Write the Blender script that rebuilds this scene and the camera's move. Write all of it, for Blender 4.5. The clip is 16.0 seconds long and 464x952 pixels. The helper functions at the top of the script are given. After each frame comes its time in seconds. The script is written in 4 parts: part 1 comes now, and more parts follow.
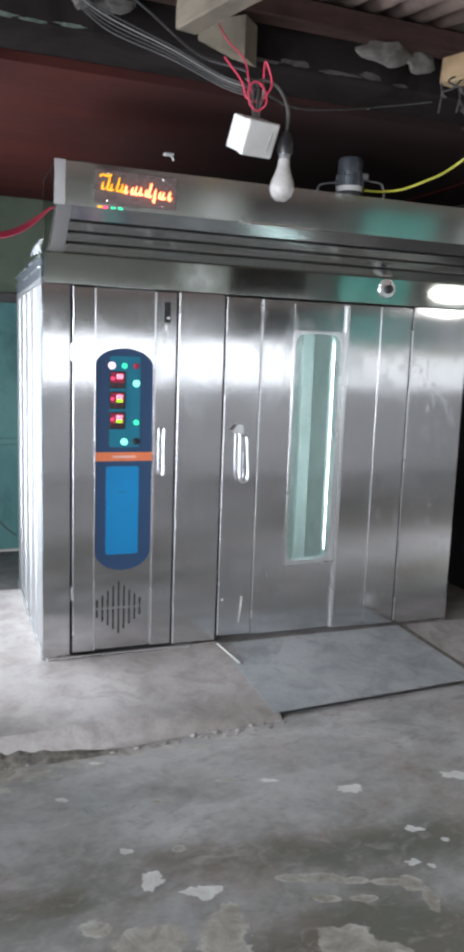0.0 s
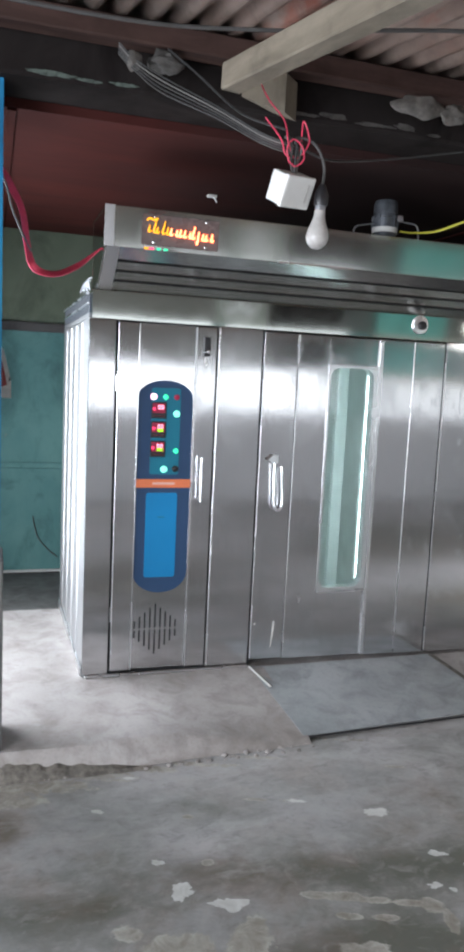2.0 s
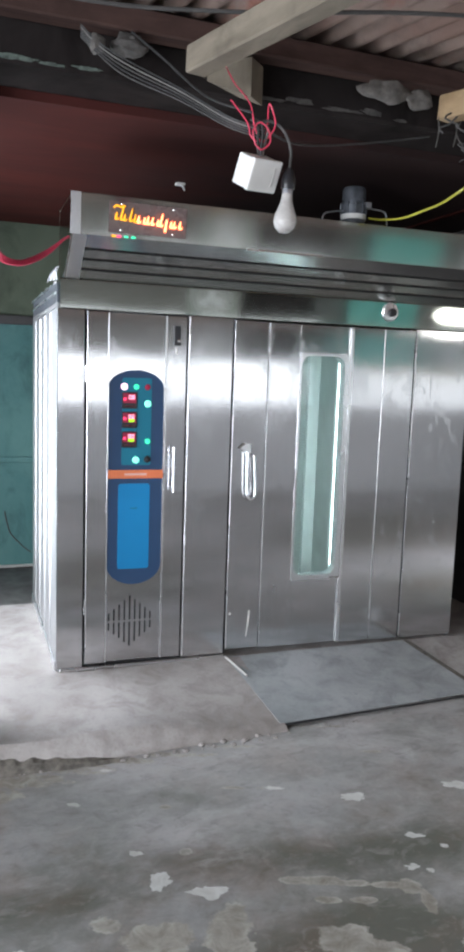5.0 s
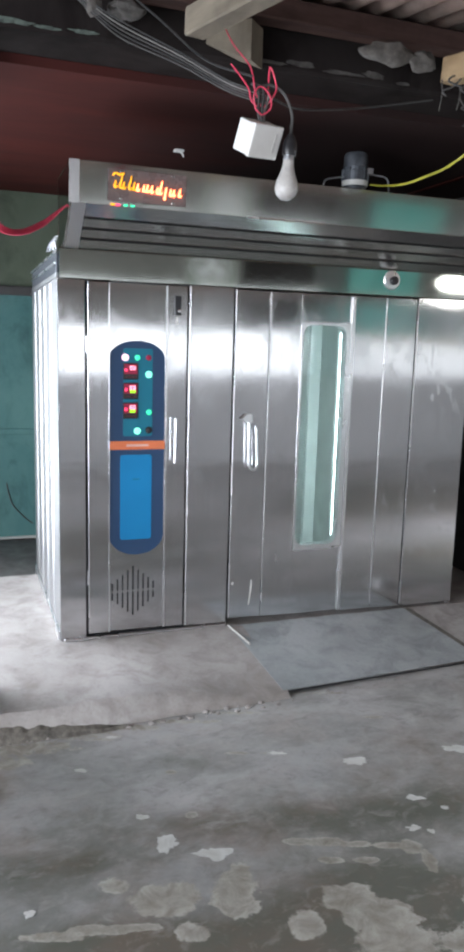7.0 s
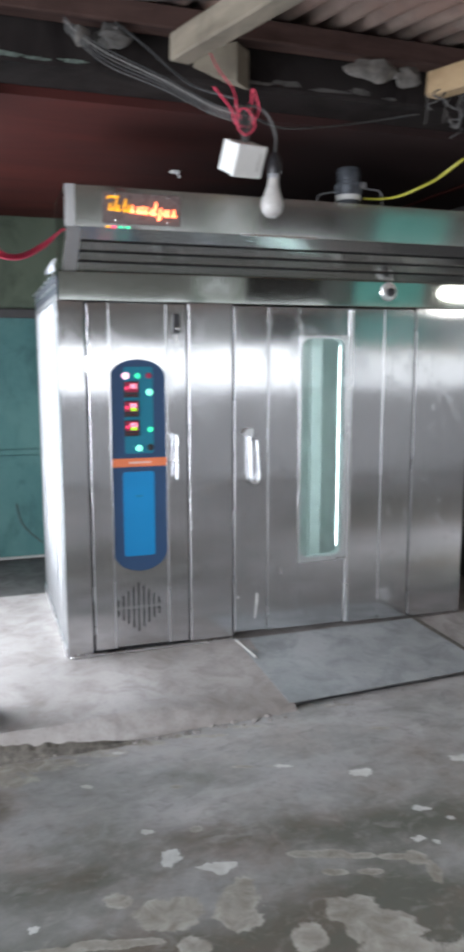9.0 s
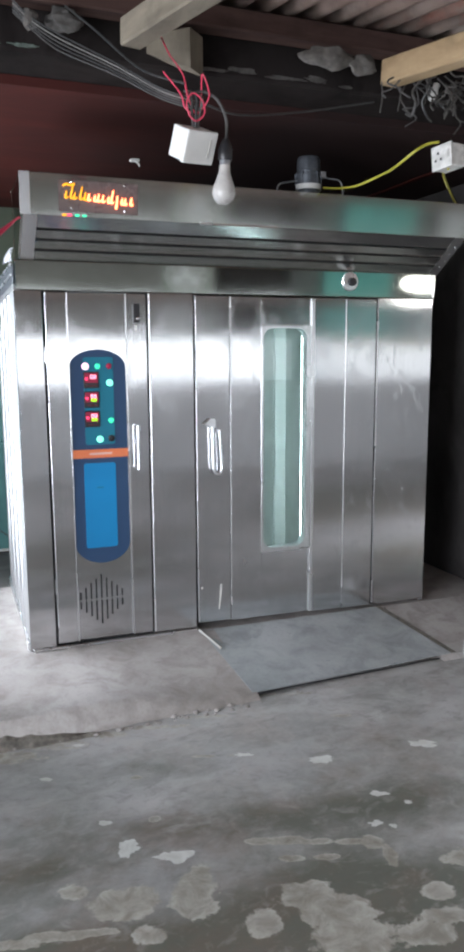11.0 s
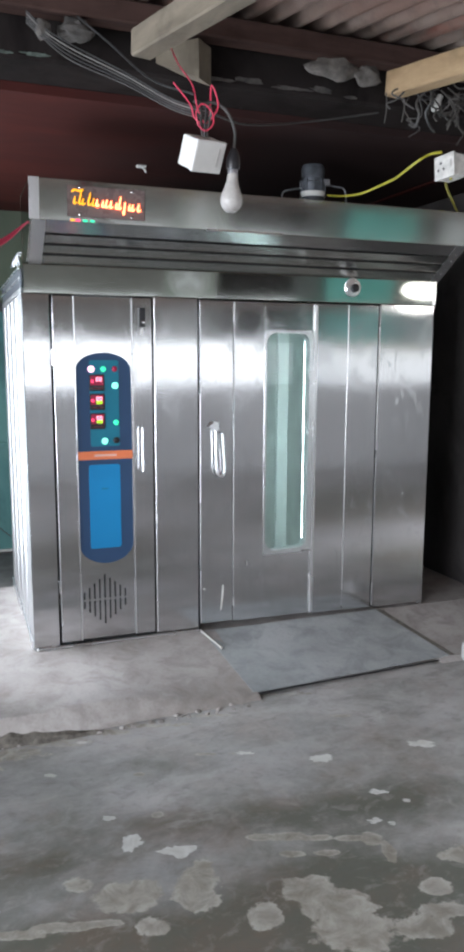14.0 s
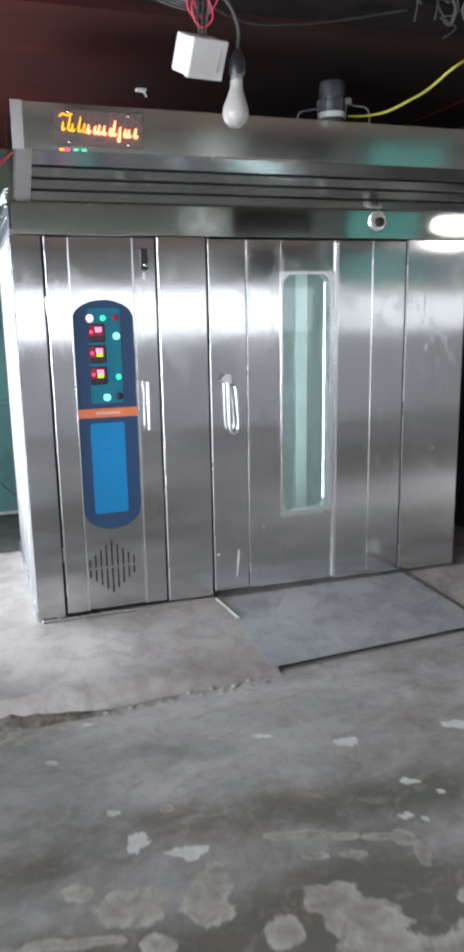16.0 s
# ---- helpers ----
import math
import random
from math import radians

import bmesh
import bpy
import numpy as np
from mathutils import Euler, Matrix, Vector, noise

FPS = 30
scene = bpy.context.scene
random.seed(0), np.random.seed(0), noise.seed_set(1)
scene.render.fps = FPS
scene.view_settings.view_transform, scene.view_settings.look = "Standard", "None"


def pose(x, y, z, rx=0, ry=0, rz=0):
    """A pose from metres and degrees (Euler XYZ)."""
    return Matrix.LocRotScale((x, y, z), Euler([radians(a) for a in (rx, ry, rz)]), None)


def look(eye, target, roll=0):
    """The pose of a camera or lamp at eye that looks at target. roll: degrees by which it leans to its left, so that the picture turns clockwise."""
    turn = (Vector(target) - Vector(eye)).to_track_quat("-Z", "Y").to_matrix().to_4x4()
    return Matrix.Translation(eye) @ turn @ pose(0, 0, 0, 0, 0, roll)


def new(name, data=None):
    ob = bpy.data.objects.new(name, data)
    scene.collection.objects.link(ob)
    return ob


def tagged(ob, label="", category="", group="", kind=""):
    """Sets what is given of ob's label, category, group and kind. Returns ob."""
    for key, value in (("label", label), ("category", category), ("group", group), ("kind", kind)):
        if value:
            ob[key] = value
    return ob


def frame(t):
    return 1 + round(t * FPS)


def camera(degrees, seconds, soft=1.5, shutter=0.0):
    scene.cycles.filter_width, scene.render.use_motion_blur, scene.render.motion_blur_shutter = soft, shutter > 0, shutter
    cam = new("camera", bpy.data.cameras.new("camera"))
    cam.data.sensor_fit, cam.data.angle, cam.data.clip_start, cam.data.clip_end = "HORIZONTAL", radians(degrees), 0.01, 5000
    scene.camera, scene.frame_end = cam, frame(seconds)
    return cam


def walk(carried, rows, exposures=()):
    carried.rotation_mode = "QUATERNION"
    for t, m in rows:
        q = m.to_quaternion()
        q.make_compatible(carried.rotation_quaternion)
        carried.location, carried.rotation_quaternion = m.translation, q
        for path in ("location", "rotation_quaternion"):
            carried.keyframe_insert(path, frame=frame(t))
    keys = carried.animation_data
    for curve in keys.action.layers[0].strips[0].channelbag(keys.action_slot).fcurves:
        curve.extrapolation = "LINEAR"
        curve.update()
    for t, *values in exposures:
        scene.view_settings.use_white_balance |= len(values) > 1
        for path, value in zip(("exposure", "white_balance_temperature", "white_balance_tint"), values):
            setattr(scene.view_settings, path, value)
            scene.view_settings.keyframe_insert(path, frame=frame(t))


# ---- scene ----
cam = camera(33.9, 16.0, soft=4.0, shutter=0.5)
PATH = [
    (0, (-0.436, -3.816, 1.58), (0.262, -1.967, 1.272), 2.0),
    (0.5, (-0.462, -3.814, 1.572), (0.159, -1.939, 1.26), 3.0),
    (1, (-0.509, -3.911, 1.601), (0.08, -2.027, 1.28), 3.7),
    (1.5, (-0.48, -3.92, 1.617), (0.149, -2.041, 1.347), 3.3),
    (2, (-0.479, -3.953, 1.62), (0.129, -2.064, 1.372), 2.7),
    (2.5, (-0.486, -3.982, 1.626), (0.122, -2.093, 1.379), 2.3),
    (3, (-0.472, -3.941, 1.614), (0.148, -2.055, 1.369), 2.6),
    (3.5, (-0.463, -3.941, 1.615), (0.163, -2.057, 1.365), 2.3),
    (4, (-0.458, -3.95, 1.611), (0.177, -2.07, 1.362), 2.2),
    (4.2, (-0.456, -3.94, 1.609), (0.199, -2.066, 1.363), 2.0),
    (6.3, (-0.474, -3.952, 1.571), (0.2, -2.098, 1.24), 2.3),
    (6.5, (-0.469, -3.941, 1.588), (0.191, -2.085, 1.245), 1.9),
    (7, (-0.471, -3.949, 1.593), (0.196, -2.094, 1.256), 1.6),
    (7.5, (-0.471, -3.949, 1.596), (0.173, -2.084, 1.273), 1.6),
    (8, (-0.465, -3.933, 1.587), (0.111, -2.043, 1.275), 1.4),
    (8.5, (-0.466, -3.981, 1.597), (0.088, -2.084, 1.287), 1.1),
    (9, (-0.408, -4.002, 1.596), (0.22, -2.127, 1.297), -0.1),
    (9.2, (-0.372, -4.037, 1.607), (0.321, -2.187, 1.295), -0.4),
    (11.3, (-0.333, -4.017, 1.575), (0.352, -2.165, 1.257), -0.3),
    (11.5, (-0.342, -4.015, 1.582), (0.346, -2.165, 1.26), -0.2),
    (12, (-0.364, -4.061, 1.587), (0.328, -2.21, 1.273), 0.1),
    (12.5, (-0.349, -4.02, 1.58), (0.35, -2.173, 1.267), 0.1),
    (13, (-0.353, -4.02, 1.579), (0.341, -2.172, 1.261), 0.3),
    (13.5, (-0.358, -4.022, 1.58), (0.336, -2.171, 1.273), 0.7),
    (14, (-0.371, -4.065, 1.581), (0.317, -2.213, 1.274), 0.2),
    (14.5, (-0.361, -4.065, 1.58), (0.312, -2.208, 1.265), 0.2),
    (15, (-0.349, -4.06, 1.578), (0.309, -2.201, 1.248), -0.4),
    (15.5, (-0.331, -4.037, 1.556), (0.326, -2.194, 1.14), -0.5),
    (16, (-0.219, -3.763, 1.562), (0.406, -1.914, 1.128), -1.0),
]
walk(cam, [(t, look(eye, target, roll)) for t, eye, target, roll in PATH])

# ---- world, lamps ----
world = bpy.data.worlds.new("sky")
scene.world = world
world.use_nodes = True
_sky = world.node_tree.nodes.new("ShaderNodeTexSky")
_sky.sky_type, _sky.sun_disc = "NISHITA", False
_sky.sun_elevation, _sky.sun_rotation = radians(50), radians(250)
_bg = world.node_tree.nodes["Background"]
_bg.inputs["Strength"].default_value = 0.1
world.node_tree.links.new(_sky.outputs["Color"], _bg.inputs["Color"])
scene.view_settings.exposure = 0.12


def area_lamp(name, eye, target, sx, sy, power, color):
    """Daylight standing in an opening."""
    d = bpy.data.lights.new(name, "AREA")
    d.shape, d.size, d.size_y, d.energy, d.color = "RECTANGLE", sx, sy, power, color
    ob = new(name, d)
    ob.matrix_world = look(eye, target)
    return ob


SKY = (0.915, 0.97, 1.07)
area_lamp("daylight_passage", (-1.25, 0.35, 1.1), (0, 0.35, 1.0), 1.6, 2.0, 112, SKY)
area_lamp("daylight_yard_door", (-3.35, -3.9, 1.2), (0, -3.4, 1.0), 2.8, 2.2, 330, SKY)
area_lamp("daylight_window", (0.7, -6.6, 1.5), (0.7, 0, 1.5), 3.6, 0.66, 18, SKY)
area_lamp("daylight_window", (3.65, -6.6, 1.5), (3.65, 0, 1.5), 1.9, 0.62, 8, SKY)
area_lamp("daylight_window", (6.7, -6.6, 1.45), (6.7, 0, 1.45), 3.4, 0.55, 6.5, SKY)
# fill from an assumed opening out of view, brightens the right-hand floor
area_lamp("fill_side_door", (5.1, -0.45, 1.2), (4.9, -4, 0.9), 2.8, 2.2, 250, SKY)

# ---- materials ----


class Nodes:
    """A short way to write a node material."""

    def __init__(self, name):
        self.m = bpy.data.materials.new(name)
        self.m.use_nodes = True
        self.t = self.m.node_tree
        self.b = self.t.nodes["Principled BSDF"]
        self.co = self.t.nodes.new("ShaderNodeTexCoord").outputs["Object"]

    def link(self, a, b):
        self.t.links.new(a, b)

    def scaled(self, s):
        n = self.t.nodes.new("ShaderNodeMapping")
        n.inputs["Scale"].default_value = s
        self.link(self.co, n.inputs["Vector"])
        return n.outputs["Vector"]

    def noise(self, scale, detail=4, rough=0.6, stretch=(1, 1, 1), warp=0.0):
        n = self.t.nodes.new("ShaderNodeTexNoise")
        n.inputs["Scale"].default_value, n.inputs["Detail"].default_value = scale, detail
        n.inputs["Roughness"].default_value, n.inputs["Distortion"].default_value = rough, warp
        self.link(self.scaled(stretch), n.inputs["Vector"])
        return n.outputs["Fac"]

    def ramp(self, fac, stops):
        n = self.t.nodes.new("ShaderNodeValToRGB")
        e = n.color_ramp.elements
        while len(e) < len(stops):
            e.new(0.5)
        for k, (p, c) in enumerate(stops):
            e[k].position = p
            e[k].color = (*c, 1) if isinstance(c, tuple) else (c, c, c, 1)
        self.link(fac, n.inputs["Fac"])
        return n.outputs["Color"]

    def mix(self, fac, a, b, how="MIX"):
        n = self.t.nodes.new("ShaderNodeMix")
        n.data_type, n.blend_type = "RGBA", how
        for k, v in ((0, fac), (6, a), (7, b)):
            if isinstance(v, tuple):
                n.inputs[k].default_value = (*v, 1)
            elif isinstance(v, (int, float)):
                n.inputs[k].default_value = v
            else:
                self.link(v, n.inputs[k])
        return n.outputs[2]

    def out(self, color=None, rough=None, metal=None, bump=None, depth=0.2, dist=0.01):
        for v, key in ((color, "Base Color"), (rough, "Roughness"), (metal, "Metallic")):
            if v is None:
                continue
            if isinstance(v, tuple):
                self.b.inputs[key].default_value = (*v, 1)
            elif isinstance(v, (int, float)):
                self.b.inputs[key].default_value = v
            else:
                self.link(v, self.b.inputs[key])
        if bump is not None:
            n = self.t.nodes.new("ShaderNodeBump")
            n.inputs["Strength"].default_value, n.inputs["Distance"].default_value = depth, dist
            self.link(bump, n.inputs["Height"])
            self.link(n.outputs["Normal"], self.b.inputs["Normal"])
        return self.m


def plain(name, color, rough=0.5, metal=0.0, var=0.25, scale=18.0, bump=0.1):
    n = Nodes(name)
    dark = tuple(c * (1 - var) for c in color)
    lite = tuple(min(1, c * (1 + var)) for c in color)
    fac = n.noise(scale, 5)
    col = n.ramp(fac, [(0.3, dark), (0.7, lite)])
    rg = n.ramp(n.noise(scale * 2.3, 3), [(0.3, max(0.02, rough - 0.08)), (0.7, min(1, rough + 0.08))])
    return n.out(col, rg, metal, n.noise(scale * 4, 4), bump, 0.004)


def steel(name, base, rough, along, spread=0.85, turn=0.0, wave=0.05, wiped=1.0):
    """Brushed stainless sheet; along: the stretch of its grain, turn: of its blur, wave: how far the sheet buckles, wiped: hand and cloth marks."""
    n = Nodes(name)
    shift = n.t.nodes.new("ShaderNodeVectorMath")
    shift.operation = "MULTIPLY_ADD"
    info = n.t.nodes.new("ShaderNodeObjectInfo")
    n.link(info.outputs["Random"], shift.inputs[0])
    shift.inputs[1].default_value = (7.3, 3.1, 5.7)
    n.link(n.co, shift.inputs[2])
    n.co = shift.outputs["Vector"]
    grain = n.noise(1.0, 3, 0.6, along)
    smear = n.noise(2.2, 3, 0.5, (1, 1, 0.6))
    col = n.mix(n.ramp(grain, [(0.3, 0.0), (0.7, 1.0)]), tuple(c * 0.94 for c in base), tuple(c * 1.04 for c in base))
    rg = n.mix(n.ramp(smear, [(0.3, 0.0), (0.75, 1.0)]), (rough,) * 3, (rough + 0.03,) * 3)
    prints = n.noise(5.5, 7, 0.64, (1, 1, 0.6), 0.4)
    rg = n.mix(n.ramp(prints, [(0.52, 0.0), (0.66, 0.8 * wiped)]), rg, (rough + 0.13,) * 3)
    col = n.mix(n.ramp(prints, [(0.53, 0.0), (0.70, 0.45 * wiped)]), col, tuple(c * 0.84 for c in base))
    dabs = n.noise(11, 6, 0.6, (1.3, 1.3, 0.55), 1.0)
    mask = n.ramp(n.noise(1.7, 3, 0.5), [(0.5, 0.0), (0.62, 1.0)])
    dabs = n.mix(mask, (0.0, 0.0, 0.0), n.ramp(dabs, [(0.56, 0.0), (0.61, 0.7 * wiped)]))
    rg = n.mix(dabs, rg, (rough + 0.2,) * 3)
    n.b.inputs["Anisotropic"].default_value = spread
    n.b.inputs["Anisotropic Rotation"].default_value = turn
    tan = n.t.nodes.new("ShaderNodeTangent")
    tan.direction_type, tan.axis = "RADIAL", "Z"
    n.link(tan.outputs["Tangent"], n.b.inputs["Tangent"])
    buckle = n.noise(1.0, 2, 0.5, (2.6, 2.6, 1.5))
    return n.out(col, rg, 1.0, buckle, wave, 0.03)


def glow(name, color, strength):
    n = Nodes(name)
    n.b.inputs["Emission Color"].default_value = (*color, 1)
    n.b.inputs["Emission Strength"].default_value = strength
    return n.out(tuple(c * 0.4 for c in color), 0.4)


def painted_wall(name, paint, worn, under, level):
    """Old limewash or oil paint: blotches, flakes down to plaster, runs."""
    n = Nodes(name)
    n.b.inputs["Specular IOR Level"].default_value = 0.2
    blot = n.noise(1.6, 6, 0.65, (1, 1, 0.7), 0.6)
    runs = n.noise(1.9, 6, 0.68, (1.3, 1.3, 0.8), 0.7)
    col = n.mix(n.ramp(blot, [(0.35, 0.0), (0.65, 1.0)]), paint, worn)
    col = n.mix(n.ramp(runs, [(0.46, 0.0), (0.66, 0.8)]), col, tuple(c * 0.5 for c in paint))
    flakes = n.ramp(n.noise(4.5, 8, 0.72, (1, 1, 1), 0.4), [(level, 0.0), (level + 0.03, 1.0)])
    col = n.mix(flakes, col, under)
    return n.out(col, 0.75, 0.0, n.mix(0.5, n.noise(26, 6, 0.7), flakes), 0.35, 0.006)


def concrete(name, a, b, c, sheen=0.0):
    n = Nodes(name)
    big = n.noise(1.1, 6, 0.62, (1, 1, 1), 0.7)
    mid = n.noise(5.5, 7, 0.68, (1, 1, 1), 0.5)
    fine = n.noise(60, 5, 0.7)
    col = n.mix(n.ramp(big, [(0.35, 0.0), (0.66, 1.0)]), a, b)
    col = n.mix(n.ramp(mid, [(0.47, 0.0), (0.72, 0.75)]), col, c)
    col = n.mix(n.ramp(fine, [(0.25, 0.35), (0.5, 0.0)]), col, tuple(v * 0.5 for v in a))
    rg = n.ramp(mid, [(0.3, 0.42 - sheen), (0.7, 0.78 - sheen)])
    return n.out(col, rg, 0.0, n.mix(0.4, mid, fine), 0.3 - sheen, 0.008)


def wood(name, a, b, stretch, gloss=0.4):
    n = Nodes(name)
    n.b.inputs["Specular IOR Level"].default_value = gloss
    g = n.noise(1.0, 6, 0.65, stretch, 0.5)
    col = n.mix(n.ramp(g, [(0.32, 0.0), (0.68, 1.0)]), a, b)
    col = n.mix(n.ramp(n.noise(6, 5), [(0.5, 0.0), (0.8, 0.6)]), col, tuple(c * 0.35 for c in a))
    return n.out(col, 0.75, 0.0, g, 0.4, 0.005)


STEEL = steel("brushed_steel", (0.60, 0.60, 0.61), 0.115, (420, 420, 1.5), 0.8)
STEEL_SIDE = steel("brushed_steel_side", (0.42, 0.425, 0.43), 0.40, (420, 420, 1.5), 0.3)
STEEL_FASCIA = steel("brushed_steel_fascia", (0.49, 0.51, 0.48), 0.055, (1.5, 420, 420), 0.0, 0.0, 0.02, 0.0)
STEEL_LOUVRE = steel("brushed_steel_louvre", (0.60, 0.605, 0.59), 0.20, (1.5, 420, 420), 0.0, 0.0, 0.03, 0.0)
STEEL_TRIM = steel("dull_steel_trim", (0.58, 0.58, 0.58), 0.33, (300, 300, 2), 0.0, 0.0, 0.01, 0.0)
STEEL_HOOD = steel("brushed_steel_hood", (0.50, 0.505, 0.48), 0.085, (1.5, 420, 420), 0.0, 0.0, 0.006, 0.0)
STEEL_EDGE = steel("polished_steel_edge", (0.86, 0.87, 0.88), 0.26, (300, 300, 2), 0.3, 0.0, 0.004, 0.0)
CHROME = plain("chrome", (0.82, 0.83, 0.84), 0.12, 1.0, 0.05, 30, 0.02)
GASKET = plain("black_gasket", (0.012, 0.012, 0.013), 0.7)
BLACK = plain("black_plastic", (0.015, 0.015, 0.017), 0.35)
CAVITY = plain("oven_lining", (0.78, 0.81, 0.80), 0.4, 0.3, 0.1, 8, 0.1)
GREY_IRON = plain("grey_iron", (0.11, 0.12, 0.135), 0.4, 0.5, 0.3, 20, 0.2)
GALV = plain("galvanised", (0.45, 0.47, 0.50), 0.35, 0.9, 0.2, 30, 0.1)


def film(name, color):
    """Printed plastic film, faintly uneven."""
    n = Nodes(name)
    n.b.inputs["Specular IOR Level"].default_value = 0.35
    tone = n.noise(3.0, 3, 0.5)
    return n.out(n.mix(n.ramp(tone, [(0.35, 0.0), (0.65, 1.0)]), tuple(c * 0.93 for c in color), tuple(c * 1.05 for c in color)), 0.45)


NAVY = film("navy_panel_film", (0.028, 0.064, 0.135))
TEAL_FILM = film("teal_panel_film", (0.012, 0.17, 0.25))
SKY_FILM = film("light_blue_panel_film", (0.008, 0.215, 0.47))
ORANGE_FILM = plain("orange_stripe_film", (0.75, 0.20, 0.08), 0.35, 0.0, 0.08, 9, 0.02)
PALE_FILM = plain("pale_print", (0.75, 0.45, 0.38), 0.4, 0.0, 0.1, 9, 0.02)
TEAL_WALL = painted_wall("teal_wall_paint", (0.065, 0.155, 0.15), (0.10, 0.205, 0.19), (0.15, 0.18, 0.165), 0.66)
OLIVE_WALL = painted_wall("olive_wall_paint", (0.10, 0.12, 0.085), (0.12, 0.14, 0.10), (0.07, 0.08, 0.065), 0.68)
BLUE_WALL = painted_wall("blue_wall_paint", (0.013, 0.14, 0.28), (0.02, 0.19, 0.33), (0.13, 0.28, 0.29), 0.67)
DARK_WALL = painted_wall("sooty_wall", (0.055, 0.05, 0.049), (0.08, 0.074, 0.072), (0.11, 0.10, 0.098), 0.68)
LINTEL_PAINT = painted_wall("near_black_lintel", (0.014, 0.011, 0.0105), (0.022, 0.0185, 0.0175), (0.06, 0.066, 0.056), 0.70)
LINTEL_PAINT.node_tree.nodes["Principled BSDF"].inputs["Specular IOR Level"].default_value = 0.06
PLASTER = concrete("grey_plaster", (0.50, 0.51, 0.50), (0.62, 0.63, 0.62), (0.40, 0.43, 0.41))
TEAL_BRIGHT = painted_wall("fresh_teal_paint", (0.14, 0.42, 0.36), (0.18, 0.48, 0.42), (0.3, 0.4, 0.37), 0.70)
OLIVE_PLASTER = concrete("olive_plaster", (0.125, 0.12, 0.105), (0.17, 0.163, 0.143), (0.09, 0.088, 0.076))
GREY_GREEN = concrete("grey_green_plaster", (0.055, 0.062, 0.054), (0.08, 0.088, 0.078), (0.04, 0.045, 0.04))
PALE_OLIVE = concrete("pale_olive_plaster", (0.23, 0.245, 0.205), (0.29, 0.30, 0.26), (0.18, 0.195, 0.165))
CEMENT = concrete("bare_cement", (0.32, 0.315, 0.31), (0.42, 0.415, 0.405), (0.25, 0.24, 0.235))


def worn_floor(name, lo, hi, hollow, rim_a=(0.42, 0.405, 0.36), rim_b=(0.26, 0.24, 0.20)):
    """Trowelled cement: bluish and pinkish clouds, greenish damp, scuffs; pale where its "wear" says that the skin has
    come off, darkened by the stains and painted shade in its "damp"; hollow: greyer inside the pale rim.
    """
    n = Nodes(name)

    def layer(key):
        at = n.t.nodes.new("ShaderNodeAttribute")
        at.attribute_name = key
        return at.outputs["Fac"]

    cloud = n.noise(0.9, 5, 0.6, (1, 1.5, 1), 0.2)
    damp = n.noise(2.3, 7, 0.66, (1, 1.6, 1), 0.3)
    brown = n.noise(2.6, 6, 0.66, (1, 1, 1), 0.2)
    scuff = n.noise(3.2, 7, 0.7, (1.0, 2.4, 1), 0.3)
    fine = n.noise(55, 5, 0.7)
    col = n.mix(n.ramp(cloud, [(0.38, 0.0), (0.62, 1.0)]), (0.29, 0.287, 0.278), (0.43, 0.413, 0.402))
    col = n.mix(n.ramp(damp, [(0.46, 0.0), (0.66, 0.65)]), col, (0.155, 0.158, 0.135))
    col = n.mix(n.ramp(brown, [(0.50, 0.0), (0.68, 0.6)]), col, (0.30, 0.262, 0.238))
    stain_shade = n.mix(0.5, layer("damp"), n.noise(3.5, 7, 0.7, (1, 1.4, 1), 0.4))
    tone = n.mix(n.ramp(brown, [(0.42, 0.0), (0.6, 1.0)]), (0.088, 0.090, 0.066), (0.118, 0.095, 0.068))
    col = n.mix(n.ramp(stain_shade, [(0.36, 0.0), (0.66, 0.92)]), col, tone)
    col = n.mix(n.ramp(scuff, [(0.60, 0.0), (0.70, 0.4)]), col, (0.36, 0.355, 0.34))
    col = n.mix(n.ramp(fine, [(0.28, 0.2), (0.5, 0.0)]), col, (0.12, 0.12, 0.115))
    mottle = n.noise(13, 6, 0.68, (1, 1.3, 1), 0.6)
    col = n.mix(n.ramp(mottle, [(0.52, 0.0), (0.72, 0.4)]), col, (0.40, 0.385, 0.36))
    col = n.mix(n.ramp(mottle, [(0.30, 0.45), (0.47, 0.0)]), col, (0.12, 0.118, 0.10))
    grit = n.mix(0.35, n.noise(16, 7, 0.72, (1, 1, 1), 0.5), n.noise(48, 5, 0.7))
    rim = n.mix(0.36, layer("wear"), n.ramp(grit, [(0.25, 0.0), (0.75, 1.0)]))
    worn = n.ramp(rim, [(lo, 0.0), (hi, 1.0)])
    blot = n.ramp(n.noise(11, 7, 0.72, (1, 1, 1), 0.6), [(0.40, 0.0), (0.60, 1.0)])
    pale = n.mix(blot, rim_a, rim_b)
    pale = n.mix(n.ramp(rim, [(0.50, 0.0), (0.78, hollow)]), pale, n.mix(blot, (0.26, 0.24, 0.20), (0.17, 0.155, 0.125)))
    col = n.mix(worn, col, pale)
    rg = n.ramp(n.mix(0.5, damp, scuff), [(0.35, 0.42), (0.65, 0.72)])
    return n.out(col, rg, 0.0, n.mix(0.4, n.mix(0.3, n.noise(7, 6, 0.7), fine), worn), 0.26, 0.005)


